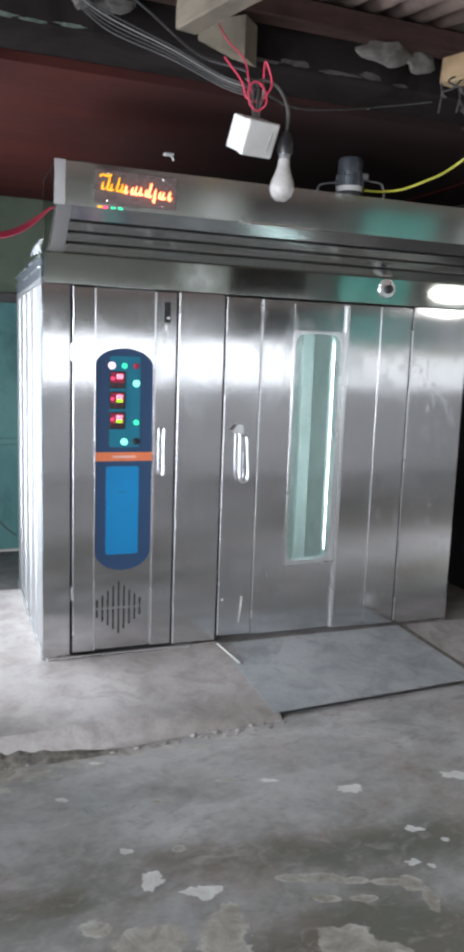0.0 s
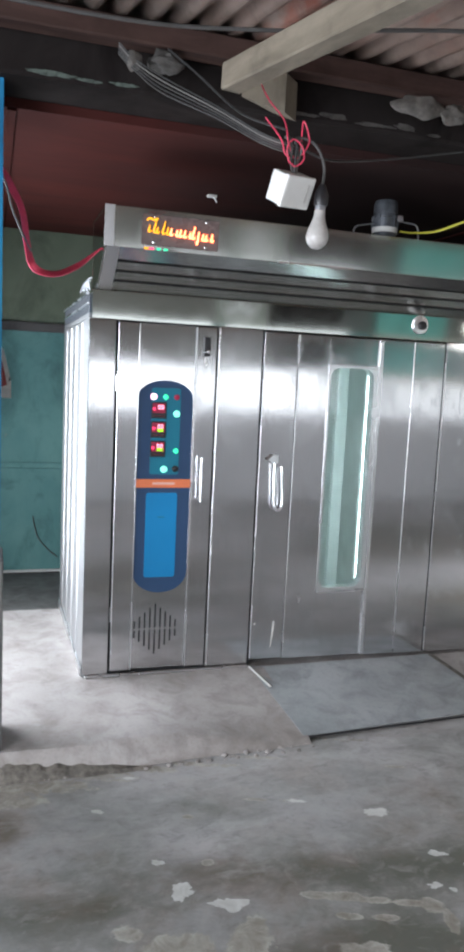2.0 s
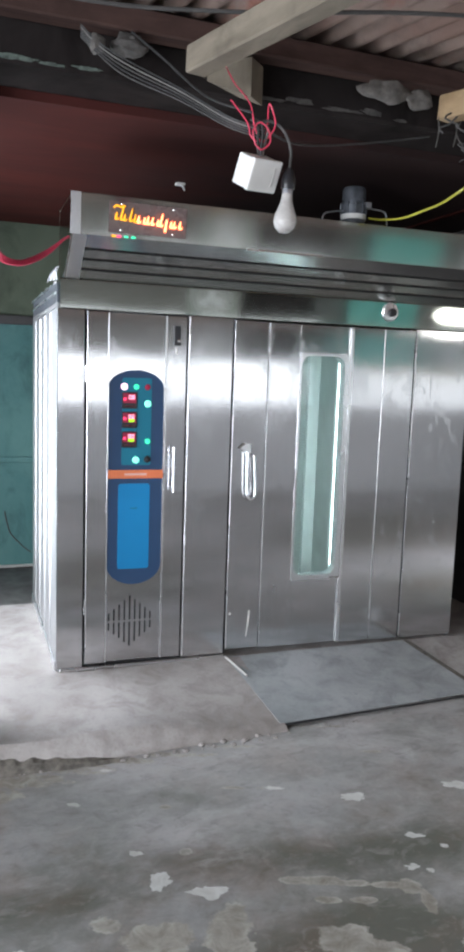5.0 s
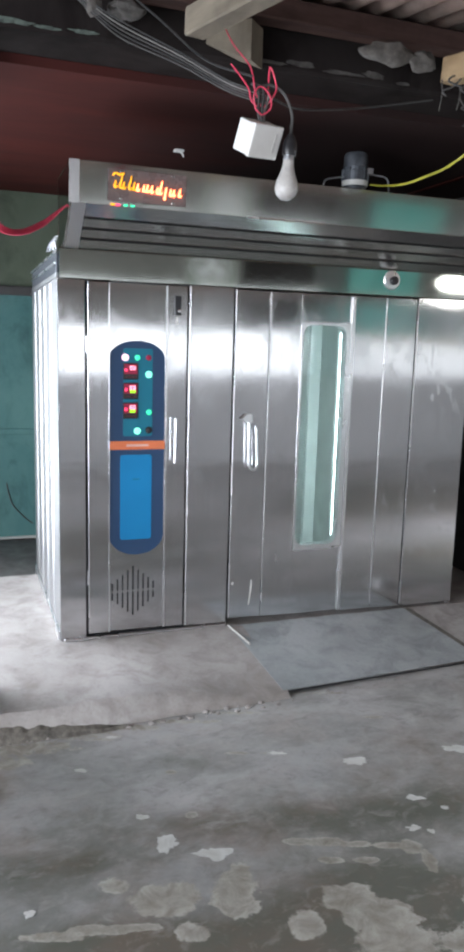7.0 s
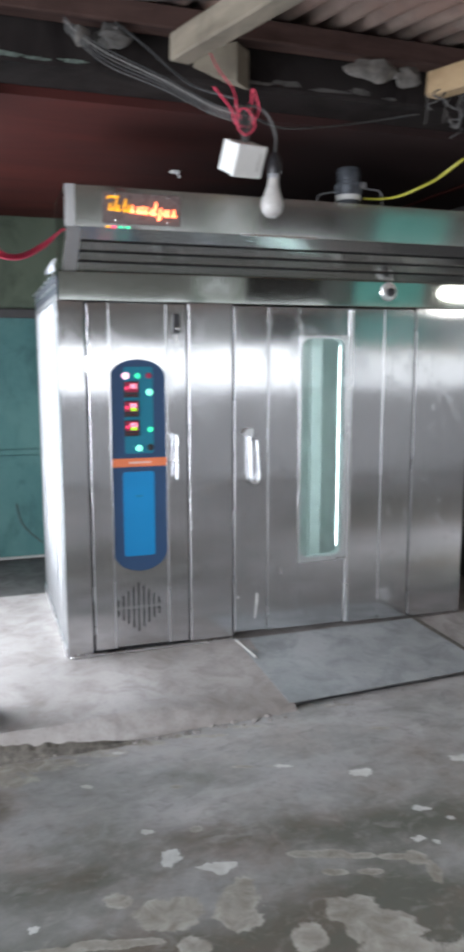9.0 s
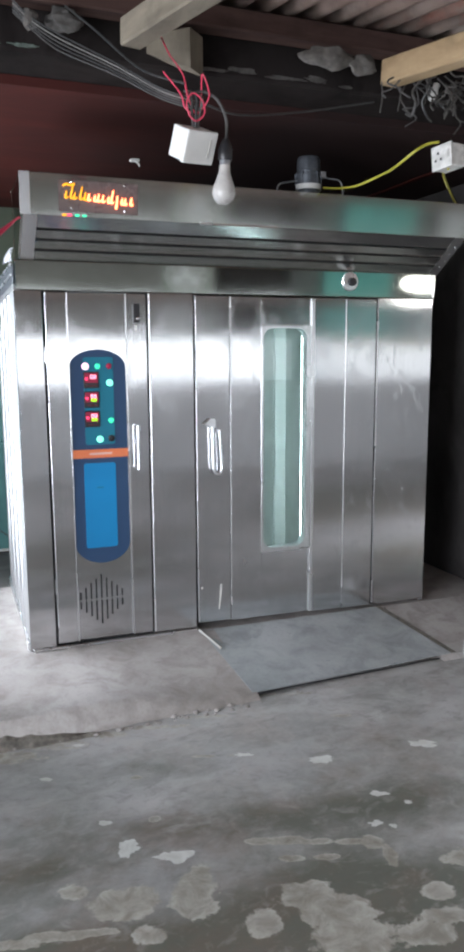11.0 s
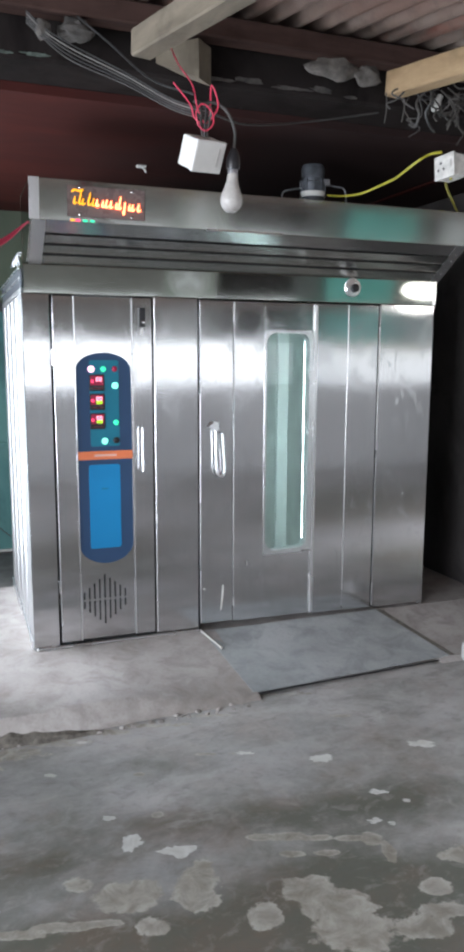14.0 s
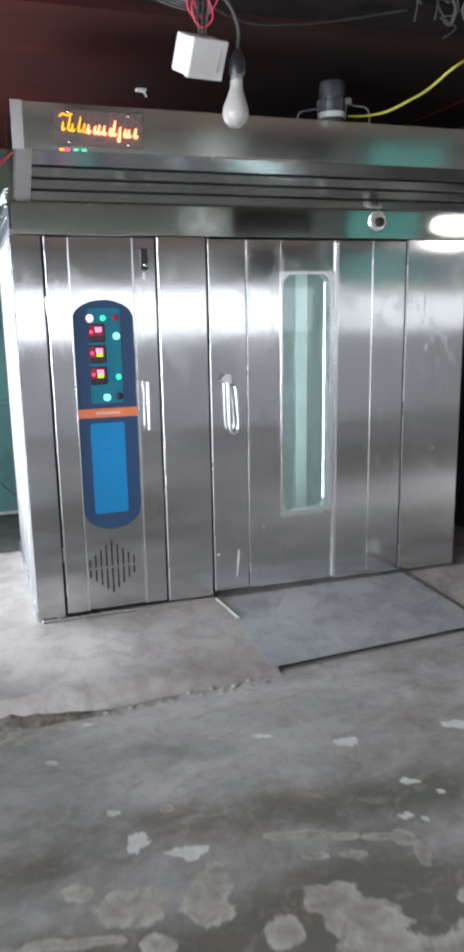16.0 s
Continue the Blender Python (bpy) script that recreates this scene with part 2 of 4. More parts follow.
FLOOR_MAT = worn_floor("worn_floor", 0.465, 0.53, 0.6)
CHIP_MAT = worn_floor("worn_floor_chipped", 0.44, 0.49, 0.0, (0.58, 0.58, 0.55), (0.47, 0.465, 0.43))
JOINT_SHADE = plain("dark_joint_shade", (0.12, 0.108, 0.092), 0.95, 0.0, 0.5, 30, 0.8)
SLAB_MAT = concrete("slab_screed", (0.255, 0.23, 0.212), (0.40, 0.375, 0.358), (0.17, 0.147, 0.132))
PATCH_MAT = concrete("pale_worn_patch", (0.38, 0.37, 0.345), (0.46, 0.45, 0.42), (0.28, 0.265, 0.24))
RAMP_MAT = concrete("ramp_sheet", (0.235, 0.25, 0.25), (0.375, 0.39, 0.39), (0.165, 0.175, 0.175), 0.18)


def shaded_board(name, paint, deep, shade_tone):
    """Old red paint on boards, with shade painted in that deepens along X."""
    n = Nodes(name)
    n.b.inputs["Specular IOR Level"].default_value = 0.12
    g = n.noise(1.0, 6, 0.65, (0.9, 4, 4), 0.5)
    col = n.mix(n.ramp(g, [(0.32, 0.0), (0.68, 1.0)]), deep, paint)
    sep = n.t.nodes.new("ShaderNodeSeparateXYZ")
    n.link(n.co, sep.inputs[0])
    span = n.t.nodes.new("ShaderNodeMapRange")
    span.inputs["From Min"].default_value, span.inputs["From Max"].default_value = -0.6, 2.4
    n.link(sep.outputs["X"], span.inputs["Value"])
    side_shade = n.mix(0.35, span.outputs["Result"], n.noise(1.3, 6, 0.65, (1, 1, 1), 0.5))
    col = n.mix(n.ramp(side_shade, [(0.34, 0.0), (0.60, 0.92)]), col, shade_tone)
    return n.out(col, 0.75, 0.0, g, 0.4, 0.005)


CEILING_BOARD = shaded_board("shaded_red_board", (0.060, 0.0145, 0.0115), (0.038, 0.0105, 0.009), (0.020, 0.013, 0.0125))
RED_BOARD = wood("dark_red_board", (0.034, 0.009, 0.0075), (0.055, 0.013, 0.010), (0.9, 4, 4), 0.1)
BEAM_WOOD = wood("grey_beam_wood", (0.135, 0.112, 0.083), (0.25, 0.212, 0.16), (9, 1.5, 9))
TAN_WOOD = wood("tan_beam_wood", (0.22, 0.145, 0.075), (0.36, 0.255, 0.145), (9, 1.5, 9))
DARK_WOOD = wood("dark_purlin_wood", (0.034, 0.019, 0.016), (0.075, 0.043, 0.036), (1.5, 12, 12), 0.15)
WHITE_PVC = plain("white_plastic", (0.70, 0.69, 0.66), 0.4, 0.0, 0.06, 14, 0.05)
FAN_WHITE = plain("fan_enamel", (0.78, 0.78, 0.76), 0.4, 0.0, 0.1, 12, 0.05)
DIRTY_PVC = plain("dirty_white_plastic", (0.55, 0.54, 0.51), 0.5, 0.0, 0.3, 22, 0.1)
PINK_WIRE = plain("pink_wire", (0.62, 0.05, 0.10), 0.4, 0.0, 0.1)
GREY_WIRE = plain("grey_wire", (0.055, 0.052, 0.05), 0.7, 0.0, 0.2)
DARK_WIRE = plain("dark_wire", (0.03, 0.03, 0.03), 0.5, 0.0, 0.2)
WHITE_WIRE = plain("white_wire", (0.15, 0.143, 0.135), 0.7, 0.0, 0.1)
YELLOW_WIRE = plain("yellow_wire", (0.36, 0.33, 0.04), 0.4, 0.0, 0.1)
BULB_GLASS = plain("frosted_bulb", (0.44, 0.42, 0.40), 0.25, 0.0, 0.25, 10, 0.02)
RAG = plain("dusty_rag", (0.11, 0.10, 0.09), 0.9, 0.0, 0.5, 20, 0.6)
COBWEB = plain("sooty_cobweb", (0.06, 0.055, 0.05), 0.9, 0.0, 0.5, 30, 0.3)
LED_YELLOW = glow("led_yellow", (1.0, 0.42, 0.02), 1.5)
LED_ORANGE = glow("led_orange", (1.0, 0.21, 0.08), 7.5)
LED_RED = glow("led_red", (1.0, 0.05, 0.14), 2.4)
LED_DIGIT = glow("led_digit", (1.0, 0.34, 0.48), 2.2)
LED_PINK = glow("lamp_pink_white", (1.0, 0.62, 0.75), 1.7)
LED_GREEN = glow("lamp_green", (0.05, 0.9, 0.45), 1.2)
LED_MINT = glow("lamp_mint_white", (0.25, 1.0, 0.72), 1.5)
LED_LIME = glow("led_lime", (0.35, 0.9, 0.02), 1.3)
OVEN_TUBE = glow("oven_lamp_tube", (0.76, 0.98, 1.0), 9.0)
MAROON = plain("display_face", (0.07, 0.012, 0.02), 0.3, 0.0, 0.1)
DISPLAY_LIT = glow("lit_display_face", (0.42, 0.015, 0.07), 0.3)


def glass(name, tint):
    n = Nodes(name)
    n.b.inputs["Transmission Weight"].default_value = 1.0
    n.b.inputs["IOR"].default_value = 1.45
    return n.out(tint, 0.02)


PANE = glass("window_pane", (0.93, 0.99, 0.98))


def corrugated():
    n = Nodes("old_corrugated_sheet")
    col = n.mix(n.ramp(n.noise(1.3, 6, 0.65, (1, 0.5, 1)), [(0.4, 0.0), (0.62, 1.0)]), (0.22, 0.14, 0.11), (0.34, 0.28, 0.24))
    col = n.mix(n.ramp(n.noise(2.1, 6, 0.7, (1.4, 0.6, 1)), [(0.52, 0.0), (0.66, 0.85)]), col, (0.30, 0.085, 0.05))
    col = n.mix(n.ramp(n.noise(14, 5), [(0.5, 0.0), (0.8, 0.5)]), col, (0.07, 0.05, 0.045))
    return n.out(col, 0.65, 0.2, n.noise(30, 4), 0.2, 0.004)


SHEET = corrugated()

# ---- mesh helpers ----
ORIGIN = {}


def link_mesh(name, bm, material, smooth=False):
    me = bpy.data.meshes.new(name)
    bmesh.ops.recalc_face_normals(bm, faces=bm.faces)
    bm.to_mesh(me)
    bm.free()
    me.materials.append(material)
    if smooth:
        for p in me.polygons:
            p.use_smooth = True
        me.set_sharp_from_angle(angle=radians(40))
    return new(name, me)


def part(name, bm, material, parent, label="", smooth=False):
    ob = link_mesh(name, bm, material, smooth)
    ob.parent = parent
    ob.matrix_parent_inverse = Matrix.Translation(-Vector(ORIGIN.get(parent.name, (0, 0, 0))))
    return tagged(ob, label)


def thing(name, base, label, category, group="", kind=""):
    ob = new(name)
    ob.empty_display_size = 0.1
    ob.location = base
    ORIGIN[ob.name] = base
    return tagged(ob, label, category, group, kind)


def single(name, bm, material, label, category, kind="", smooth=False, group=""):
    return tagged(link_mesh(name, bm, material, smooth), label, category, group, kind)


def box(x0, x1, y0, y1, z0, z1, bevel=0.0, seg=1, bm=None):
    b = bmesh.new()
    vs = [b.verts.new((x, y, z)) for x in (x0, x1) for y in (y0, y1) for z in (z0, z1)]
    for f in ((0, 1, 3, 2), (4, 6, 7, 5), (0, 4, 5, 1), (2, 3, 7, 6), (0, 2, 6, 4), (1, 5, 7, 3)):
        b.faces.new([vs[i] for i in f])
    if bevel:
        bmesh.ops.bevel(b, geom=list(b.edges), offset=bevel, segments=seg, affect="EDGES", profile=0.6)
    if bm is None:
        return b
    me = bpy.data.meshes.new("tmp")
    b.to_mesh(me)
    b.free()
    bm.from_mesh(me)
    bpy.data.meshes.remove(me)
    return bm


def prism(outline, a, b, axis="y", bm=None):
    """A plate with the given outline; axis y: outline in x, z; axis x: in y, z; axis z: in x, y."""
    bm = bm or bmesh.new()

    def at(p, v):
        return {"y": (p[0], v, p[1]), "x": (v, p[0], p[1]), "z": (p[0], p[1], v)}[axis]

    lo, hi = [bm.verts.new(at(p, a)) for p in outline], [bm.verts.new(at(p, b)) for p in outline]
    bm.faces.new(lo)
    bm.faces.new(hi[::-1])
    for k in range(len(outline)):
        j = (k + 1) % len(outline)
        bm.faces.new((lo[k], lo[j], hi[j], hi[k]))
    return bm


def smooth_line(pts, steps=8):
    pts = [Vector(p) for p in pts]
    if len(pts) < 3:
        return pts
    out = []
    ext = [2 * pts[0] - pts[1], *pts, 2 * pts[-1] - pts[-2]]
    for i in range(1, len(ext) - 2):
        p0, p1, p2, p3 = ext[i - 1:i + 3]
        for s in range(steps):
            t = s / steps
            out.append(0.5 * (2 * p1 + (p2 - p0) * t + (2 * p0 - 5 * p1 + 4 * p2 - p3) * t * t + (3 * p1 - p0 - 3 * p2 + p3) * t ** 3))
    return out + [pts[-1]]


def tube(pts, r, sides=8, steps=8, bm=None, closed=False):
    bm = bm or bmesh.new()
    line = smooth_line(pts, steps) if steps > 1 else [Vector(p) for p in pts]
    rings, ref = [], None
    for i, p in enumerate(line):
        d = (line[min(i + 1, len(line) - 1)] - line[max(i - 1, 0)]).normalized()
        if ref is None:
            ref = d.orthogonal().normalized()
        ref = (ref - d * ref.dot(d)).normalized()
        side = d.cross(ref)
        rad = r(i / (len(line) - 1)) if callable(r) else r
        rings.append([bm.verts.new(p + rad * (math.cos(a) * ref + math.sin(a) * side)) for a in (2 * math.pi * k / sides for k in range(sides))])
    for a, b in zip(rings, rings[1:]):
        for k in range(sides):
            bm.faces.new((a[k], a[(k + 1) % sides], b[(k + 1) % sides], b[k]))
    bm.faces.new(rings[0][::-1])
    bm.faces.new(rings[-1])
    return bm


def lathe(profile, at, axis="z", sides=24, bm=None):
    """profile: (radius, height) pairs turned round an axis."""
    bm = bm or bmesh.new()
    rows = []
    for r, h in profile:
        row = []
        for k in range(sides):
            a = 2 * math.pi * k / sides
            u, v = r * math.cos(a), r * math.sin(a)
            o = (u, v, h) if axis == "z" else (u, -h, v)
            row.append(bm.verts.new(Vector(at) + Vector(o)))
        rows.append(row)
    for a, b in zip(rows, rows[1:]):
        for k in range(sides):
            bm.faces.new((a[k], a[(k + 1) % sides], b[(k + 1) % sides], b[k]))
    bm.faces.new(rows[0][::-1])
    bm.faces.new(rows[-1])
    return bm


def moved(bm, m):
    bmesh.ops.transform(bm, matrix=m, verts=bm.verts)
    return bm


# ---- setting: floors ----
FLOOR_Z = -0.12


def ground_sheet(name, x0, x1, y0, y1, nx, ny, height, material):
    bm = bmesh.new()
    g = [[bm.verts.new((x0 + (x1 - x0) * i / nx, y0 + (y1 - y0) * j / ny, 0)) for j in range(ny + 1)] for i in range(nx + 1)]
    for col in g:
        for v in col:
            v.co.z = height(v.co.x, v.co.y)
    for i in range(nx):
        for j in range(ny):
            bm.faces.new((g[i][j], g[i + 1][j], g[i + 1][j + 1], g[i][j + 1]))
    return link_mesh(name, bm, material, True)


def spot(x, y, cx, cy, sx, sy, turn=-0.3):
    """How far a place lies from a spot's centre, in its own half-widths."""
    c, s = math.cos(turn), math.sin(turn)
    u, v = c * (x - cx) + s * (y - cy), -s * (x - cx) + c * (y - cy)
    return math.hypot(u / sx, v / sy)


# worn-off skin of the floor, its damp stains and painted shade: place and half-widths
WORN = [(0.08, -1.88, 0.10, 0.075), (0.13, -2.05, 0.055, 0.04), (-0.055, -1.79, 0.055, 0.04), (0.31, -1.93, 0.07, 0.12), (0.64, -2.06, 0.10, 0.06), (0.70, -2.15, 0.13, 0.07), (0.47, -2.13, 0.06, 0.055),
        (0.69, -2.28, 0.14, 0.085), (0.90, -2.33, 0.09, 0.05), (1.02, -2.30, 0.10, 0.035), (1.04, -2.19, 0.05, 0.04), (0.60, -1.755, 0.055, 0.02), (0.69, -1.785, 0.07, 0.024), (0.79, -1.83, 0.08, 0.018),
        (0.90, -1.87, 0.07, 0.016), (0.97, -1.90, 0.04, 0.035), (0.99, -1.99, 0.022, 0.06), (0.67, -1.882, 0.045, 0.016), (0.783, -1.916, 0.045, 0.014), (-0.26, -1.945, 0.09, 0.018), (-0.12, -1.96, 0.10, 0.018),
        (0.0, -1.985, 0.06, 0.014), (-0.127, -2.13, 0.05, 0.04), (-0.24, -2.13, 0.07, 0.02), (0.24, -2.34, 0.08, 0.06), (0.46, -2.46, 0.04, 0.06), (0.29, -1.50, 0.024, 0.022), (0.29, -1.2, 0.028, 0.016),
        (0.73, -1.178, 0.045, 0.013), (0.60, -1.14, 0.05, 0.010), (1.32, -1.02, 0.05, 0.014), (1.25, -2.10, 0.09, 0.05), (-0.40, -2.25, 0.14, 0.05), (0.95, -2.55, 0.16, 0.07),
        (-0.48, -0.87, 0.22, 0.09), (-0.22, -0.84, 0.18, 0.06), (0.02, -0.82, 0.15, 0.04), (0.22, -0.80, 0.12, 0.028), (0.46, -0.81, 0.15, 0.022), (0.72, -0.80, 0.13, 0.018), (1.2, -0.72, 0.14, 0.012)]
# the wide ones paint shade on the near floor and on mirrored floor
DAMP_SHADE = [(0.55, -1.60, 0.85, 0.16, 0.62), (1.35, -1.55, 0.45, 0.30, 0.5), (0.80, -2.15, 0.45, 0.30, 0.85), (0.25, -2.35, 0.55, 0.22, 0.8), (-0.43, -1.14, 0.10, 0.13, 1.0), (-0.15, -2.02, 0.30, 0.13, 0.6),
        (-0.3, -1.62, 0.40, 0.12, 0.6), (0.6, -2.45, 1.7, 0.50, 0.6), (4.7, -3.8, 1.5, 1.3, 1.0), (3.2, -3.4, 0.9, 0.8, 0.6), (3.3, -1.3, 0.8, 0.6, 0.9), (0.3, -2.75, 1.2, 0.25, 0.8), (1.3, -1.22, 0.35, 0.12, 0.35)]


def damp_shade_at(x, y):
    return min(1.0, sum(a * math.exp(-spot(x, y, cx, cy, sx, sy, -0.2) ** 2) for cx, cy, sx, sy, a in DAMP_SHADE))


def wear_at(x, y):
    if not (-0.7 < x < 1.7 and -2.7 < y < -0.62):
        return 0.0
    rough = 0.30 * noise.noise((x * 8, y * 8, 3)) + 0.20 * noise.noise((x * 21, y * 21, 7)) + 0.10 * noise.noise((x * 55, y * 55, 2))
    near = min(spot(x, y, *w) for w in WORN)
    return min(0.56 if y > -1.0 else 1.0, max(0.0, 1.25 - 0.75 * near + rough))


def floor_sheet():
    """The floor, with a fine grid where its skin is worn."""
    xs = [*np.linspace(-3.3, -0.7, 12), *np.arange(-0.69, 1.75, 0.0125), *np.linspace(1.76, 8.8, 18)]
    ys = [*np.linspace(-6.5, -2.65, 12), *np.arange(-2.64, -0.61, 0.0125), -0.60]
    verts = [(x, y, FLOOR_Z) for x in xs for y in ys]
    ny = len(ys)
    faces = [(i * ny + j, (i + 1) * ny + j, (i + 1) * ny + j + 1, i * ny + j + 1) for i in range(len(xs) - 1) for j in range(ny - 1)]
    me = bpy.data.meshes.new("floor")
    me.from_pydata(verts, [], faces)
    for key, rule in (("wear", wear_at), ("damp", damp_shade_at)):
        me.attributes.new(key, "FLOAT", "POINT").data.foreach_set("value", [rule(v[0], v[1]) for v in verts])
    me.materials.append(FLOOR_MAT)
    return new("floor", me)


def slab_height(x, y):
    """Flat with a broken step at its edge; towards the ramp it falls with it."""
    edge = -0.775 + 0.01 * max(0, x) + 0.02 * noise.noise((x * 3.0, 2.1, 0)) + 0.005 * noise.noise((x * 11.0, 5.1, 0))
    w = min(1, max(0, (x - 0.15) / 0.75))
    w = w * w * (3 - 2 * w)
    top = -0.001 - w * 0.096 * min(1, max(0, -y - 0.02) / 0.68)
    w2 = min(1, max(0, (x + 0.1) / 0.5))
    t = min(1, max(0, (y - edge) / (0.035 + 0.05 * w2)))
    t = t * t * (3 - 2 * t)
    near = max(0, 1 - abs(y - edge) / 0.14)
    crumble = near * ((0.006 + 0.002 * w2) * noise.noise((x * 13, y * 13, 1)) + (0.004 + 0.005 * w2) * noise.noise((x * 31, y * 31, 1)))
    low = FLOOR_Z - 0.008
    return low + (top - low) * t + crumble * t + 0.0025 * noise.noise((x * 2, y * 2, 4))


floor = tagged(floor_sheet(), "worn grey cement floor with pale flaked patches", "floor", "", "structure")
slab = tagged(ground_sheet("floor_slab", -0.98, 1.03, -0.95, 1.27, 134, 170, slab_height, SLAB_MAT), "raised pale screed slab with a crumbled front edge", "floor", "", "structure")
single("floor_rear", box(-0.98, 0.959, 1.262, 2.3, -0.3, -0.006), concrete("dark_rear_floor", (0.06, 0.058, 0.055), (0.09, 0.086, 0.08), (0.045, 0.043, 0.04)), "dark floor strip behind the slab", "floor", "structure")
single("floor_behind", box(0.96, 4.2, -0.02, 2.3, -0.3, -0.004), SLAB_MAT, "dusty cement slab under and behind the oven", "floor", "structure")
single("floor_slab_side", prism([(-0.021, -0.005), (-0.62, -0.099), (-0.66, -0.125), (-0.66, -0.3), (-0.021, -0.3)], 2.17, 4.2, "x"), SLAB_MAT, "sloping cement floor beside the ramp", "floor", "structure")


def blob(cx, cy, rx, ry, turn, seed, z, n=48):
    """A worn patch in the floor's skin; its wear fades towards the rim."""
    c, s = math.cos(turn), math.sin(turn)
    bm = bmesh.new()
    wear, damp = bm.verts.layers.float.new("wear"), bm.verts.layers.float.new("damp")
    rings = []
    for part_r, w in ((0.45, 1.0), (0.8, 0.85), (1.0, 0.5), (1.25, 0.0)):
        ring_v = []
        for k in range(n):
            a = 2 * math.pi * k / n
            u, v = math.cos(a), math.sin(a)
            r = 1 + 0.62 * noise.noise((u * 1.1, v * 1.1, seed)) + 0.46 * noise.noise((u * 2.7, v * 2.7, seed + 5)) + 0.12 * noise.noise((u * 7, v * 7, seed + 9))
            u, v = rx * r * u * part_r, ry * r * v * part_r
            vert = bm.verts.new((cx + c * u - s * v, cy + s * u + c * v, z))
            vert[wear], vert[damp] = w, damp_shade_at(vert.co.x, vert.co.y)
            ring_v.append(vert)
        rings.append(ring_v)
    bm.faces.new(rings[0])
    for p, q in zip(rings, rings[1:]):
        for k in range(n):
            bm.faces.new((p[k], q[k], q[(k + 1) % n], p[(k + 1) % n]))
    return bm


# ---- setting: walls ----
single("wall_back", box(-1.2, 3.2, 2.3, 2.5, -0.3, 1.93), TEAL_WALL, "teal painted back wall with worn damp stains", "wall", "structure")
single("wall_back_upper", box(-1.2, 3.2, 2.3, 2.5, 1.931, 2.9), OLIVE_WALL, "dim olive upper wall", "wall", "structure")
single("trim_wall_band", box(-1.0, 3.2, 2.265, 2.298, 1.93, 2.0, 0.006), DARK_WALL, "dark timber band along the back wall", "trim", "structure")
single("trim_wall_ledge", box(-1.0, 3.2, 2.275, 2.298, 0.85, 0.90, 0.008), TEAL_WALL, "teal plaster ledge along the back wall", "trim", "structure")
single("baseboard", box(-1.0, 3.2, 2.27, 2.298, 0.0, 0.022, 0.006), PATCH_MAT, "pale plaster fillet at the wall foot", "baseboard", "structure")
# passage side: jambs and head round the daylight opening
single("wall_passage_rear", box(-1.18, -0.98, 1.22, 2.3, -0.3, 2.9), TEAL_WALL, "teal side wall of the passage", "wall", "structure")
single("wall_passage_front", box(-1.18, -0.98, -0.72, -0.45, -0.3, 2.9), TEAL_WALL, "teal side wall of the passage", "wall", "structure")
single("wall_passage_head", box(-1.18, -0.98, -0.45, 1.22, 2.15, 2.9), TEAL_WALL, "wall over the passage opening", "wall", "structure")
# front of the alcove
single("wall_north_west", box(-3.3, -0.435, -0.72, -0.47, 0.84, 2.735), BLUE_WALL, "bright blue painted wall with chipped teal edge", "wall", "structure")
single("wall_north_west_base", box(-3.3, -0.42, -0.735, -0.47, -0.3, 0.84, 0.01), concrete("dado_cement", (0.17, 0.165, 0.16), (0.24, 0.235, 0.225), (0.12, 0.115, 0.11)), "bare cement dado below the blue paint", "wall", "structure")
single("wall_north_east", box(3.30, 3.55, -0.74, -0.50, -0.3, 2.735), TEAL_WALL, "teal painted wall end", "wall", "structure")
single("wall_north_east_base", box(2.31, 2.40, -0.74, -0.62, -0.3, -0.02, 0.012), CEMENT, "low broken cement stub of the old wall", "wall", "structure")
single("lintel_beam", box(-3.3, 8.8, -0.78, -0.50, 2.736, 2.93, 0.012), LINTEL_PAINT, "near-black concrete lintel beam with flaked lower edge", "beam", "structure")
single("wall_over_lintel", box(-3.3, 8.8, -0.70, -0.50, 2.931, 3.3), LINTEL_PAINT, "near-black wall above the lintel", "wall", "structure")
single("wall_inner_east", box(3.0, 3.2, -0.50, 2.3, -0.3, 2.9), DARK_WALL, "dark wall beside the oven", "wall", "structure")
single("ceiling", box(-1.2, 3.2, -0.50, 2.5, 2.70, 2.76), CEILING_BOARD, "dark red painted board ceiling, its colour shaded towards the right", "ceiling", "structure")
for x in (-0.40, 2.60):
    single("ceiling_batten", box(x - 0.02, x + 0.02, -0.50, 2.3, 2.688, 2.699, 0.003), RED_BOARD, "dark red batten over a ceiling joint", "batten", "structure", group="ceiling battens")
# front room behind the camera
single("wall_east", box(8.8, 9.0, -6.5, -0.5, -0.3, 3.1), PLASTER, "grey plastered side wall", "wall", "structure")
single("wall_west_rear", box(-3.5, -3.3, -6.5, -5.4, -0.3, 3.0), TEAL_WALL, "teal painted side wall", "wall", "structure")
single("wall_west_front", box(-3.5, -3.3, -2.4, -0.5, -0.3, 3.1), TEAL_WALL, "teal painted side wall", "wall", "structure")
single("wall_west_head", box(-3.5, -3.3, -5.4, -2.4, 2.35, 3.0), TEAL_WALL, "wall over the yard door", "wall", "structure")
single("wall_south_sill", box(-3.5, 9.0, -6.7, -6.5, -0.3, 1.18), CEMENT, "cement wall below the window band", "wall", "structure")
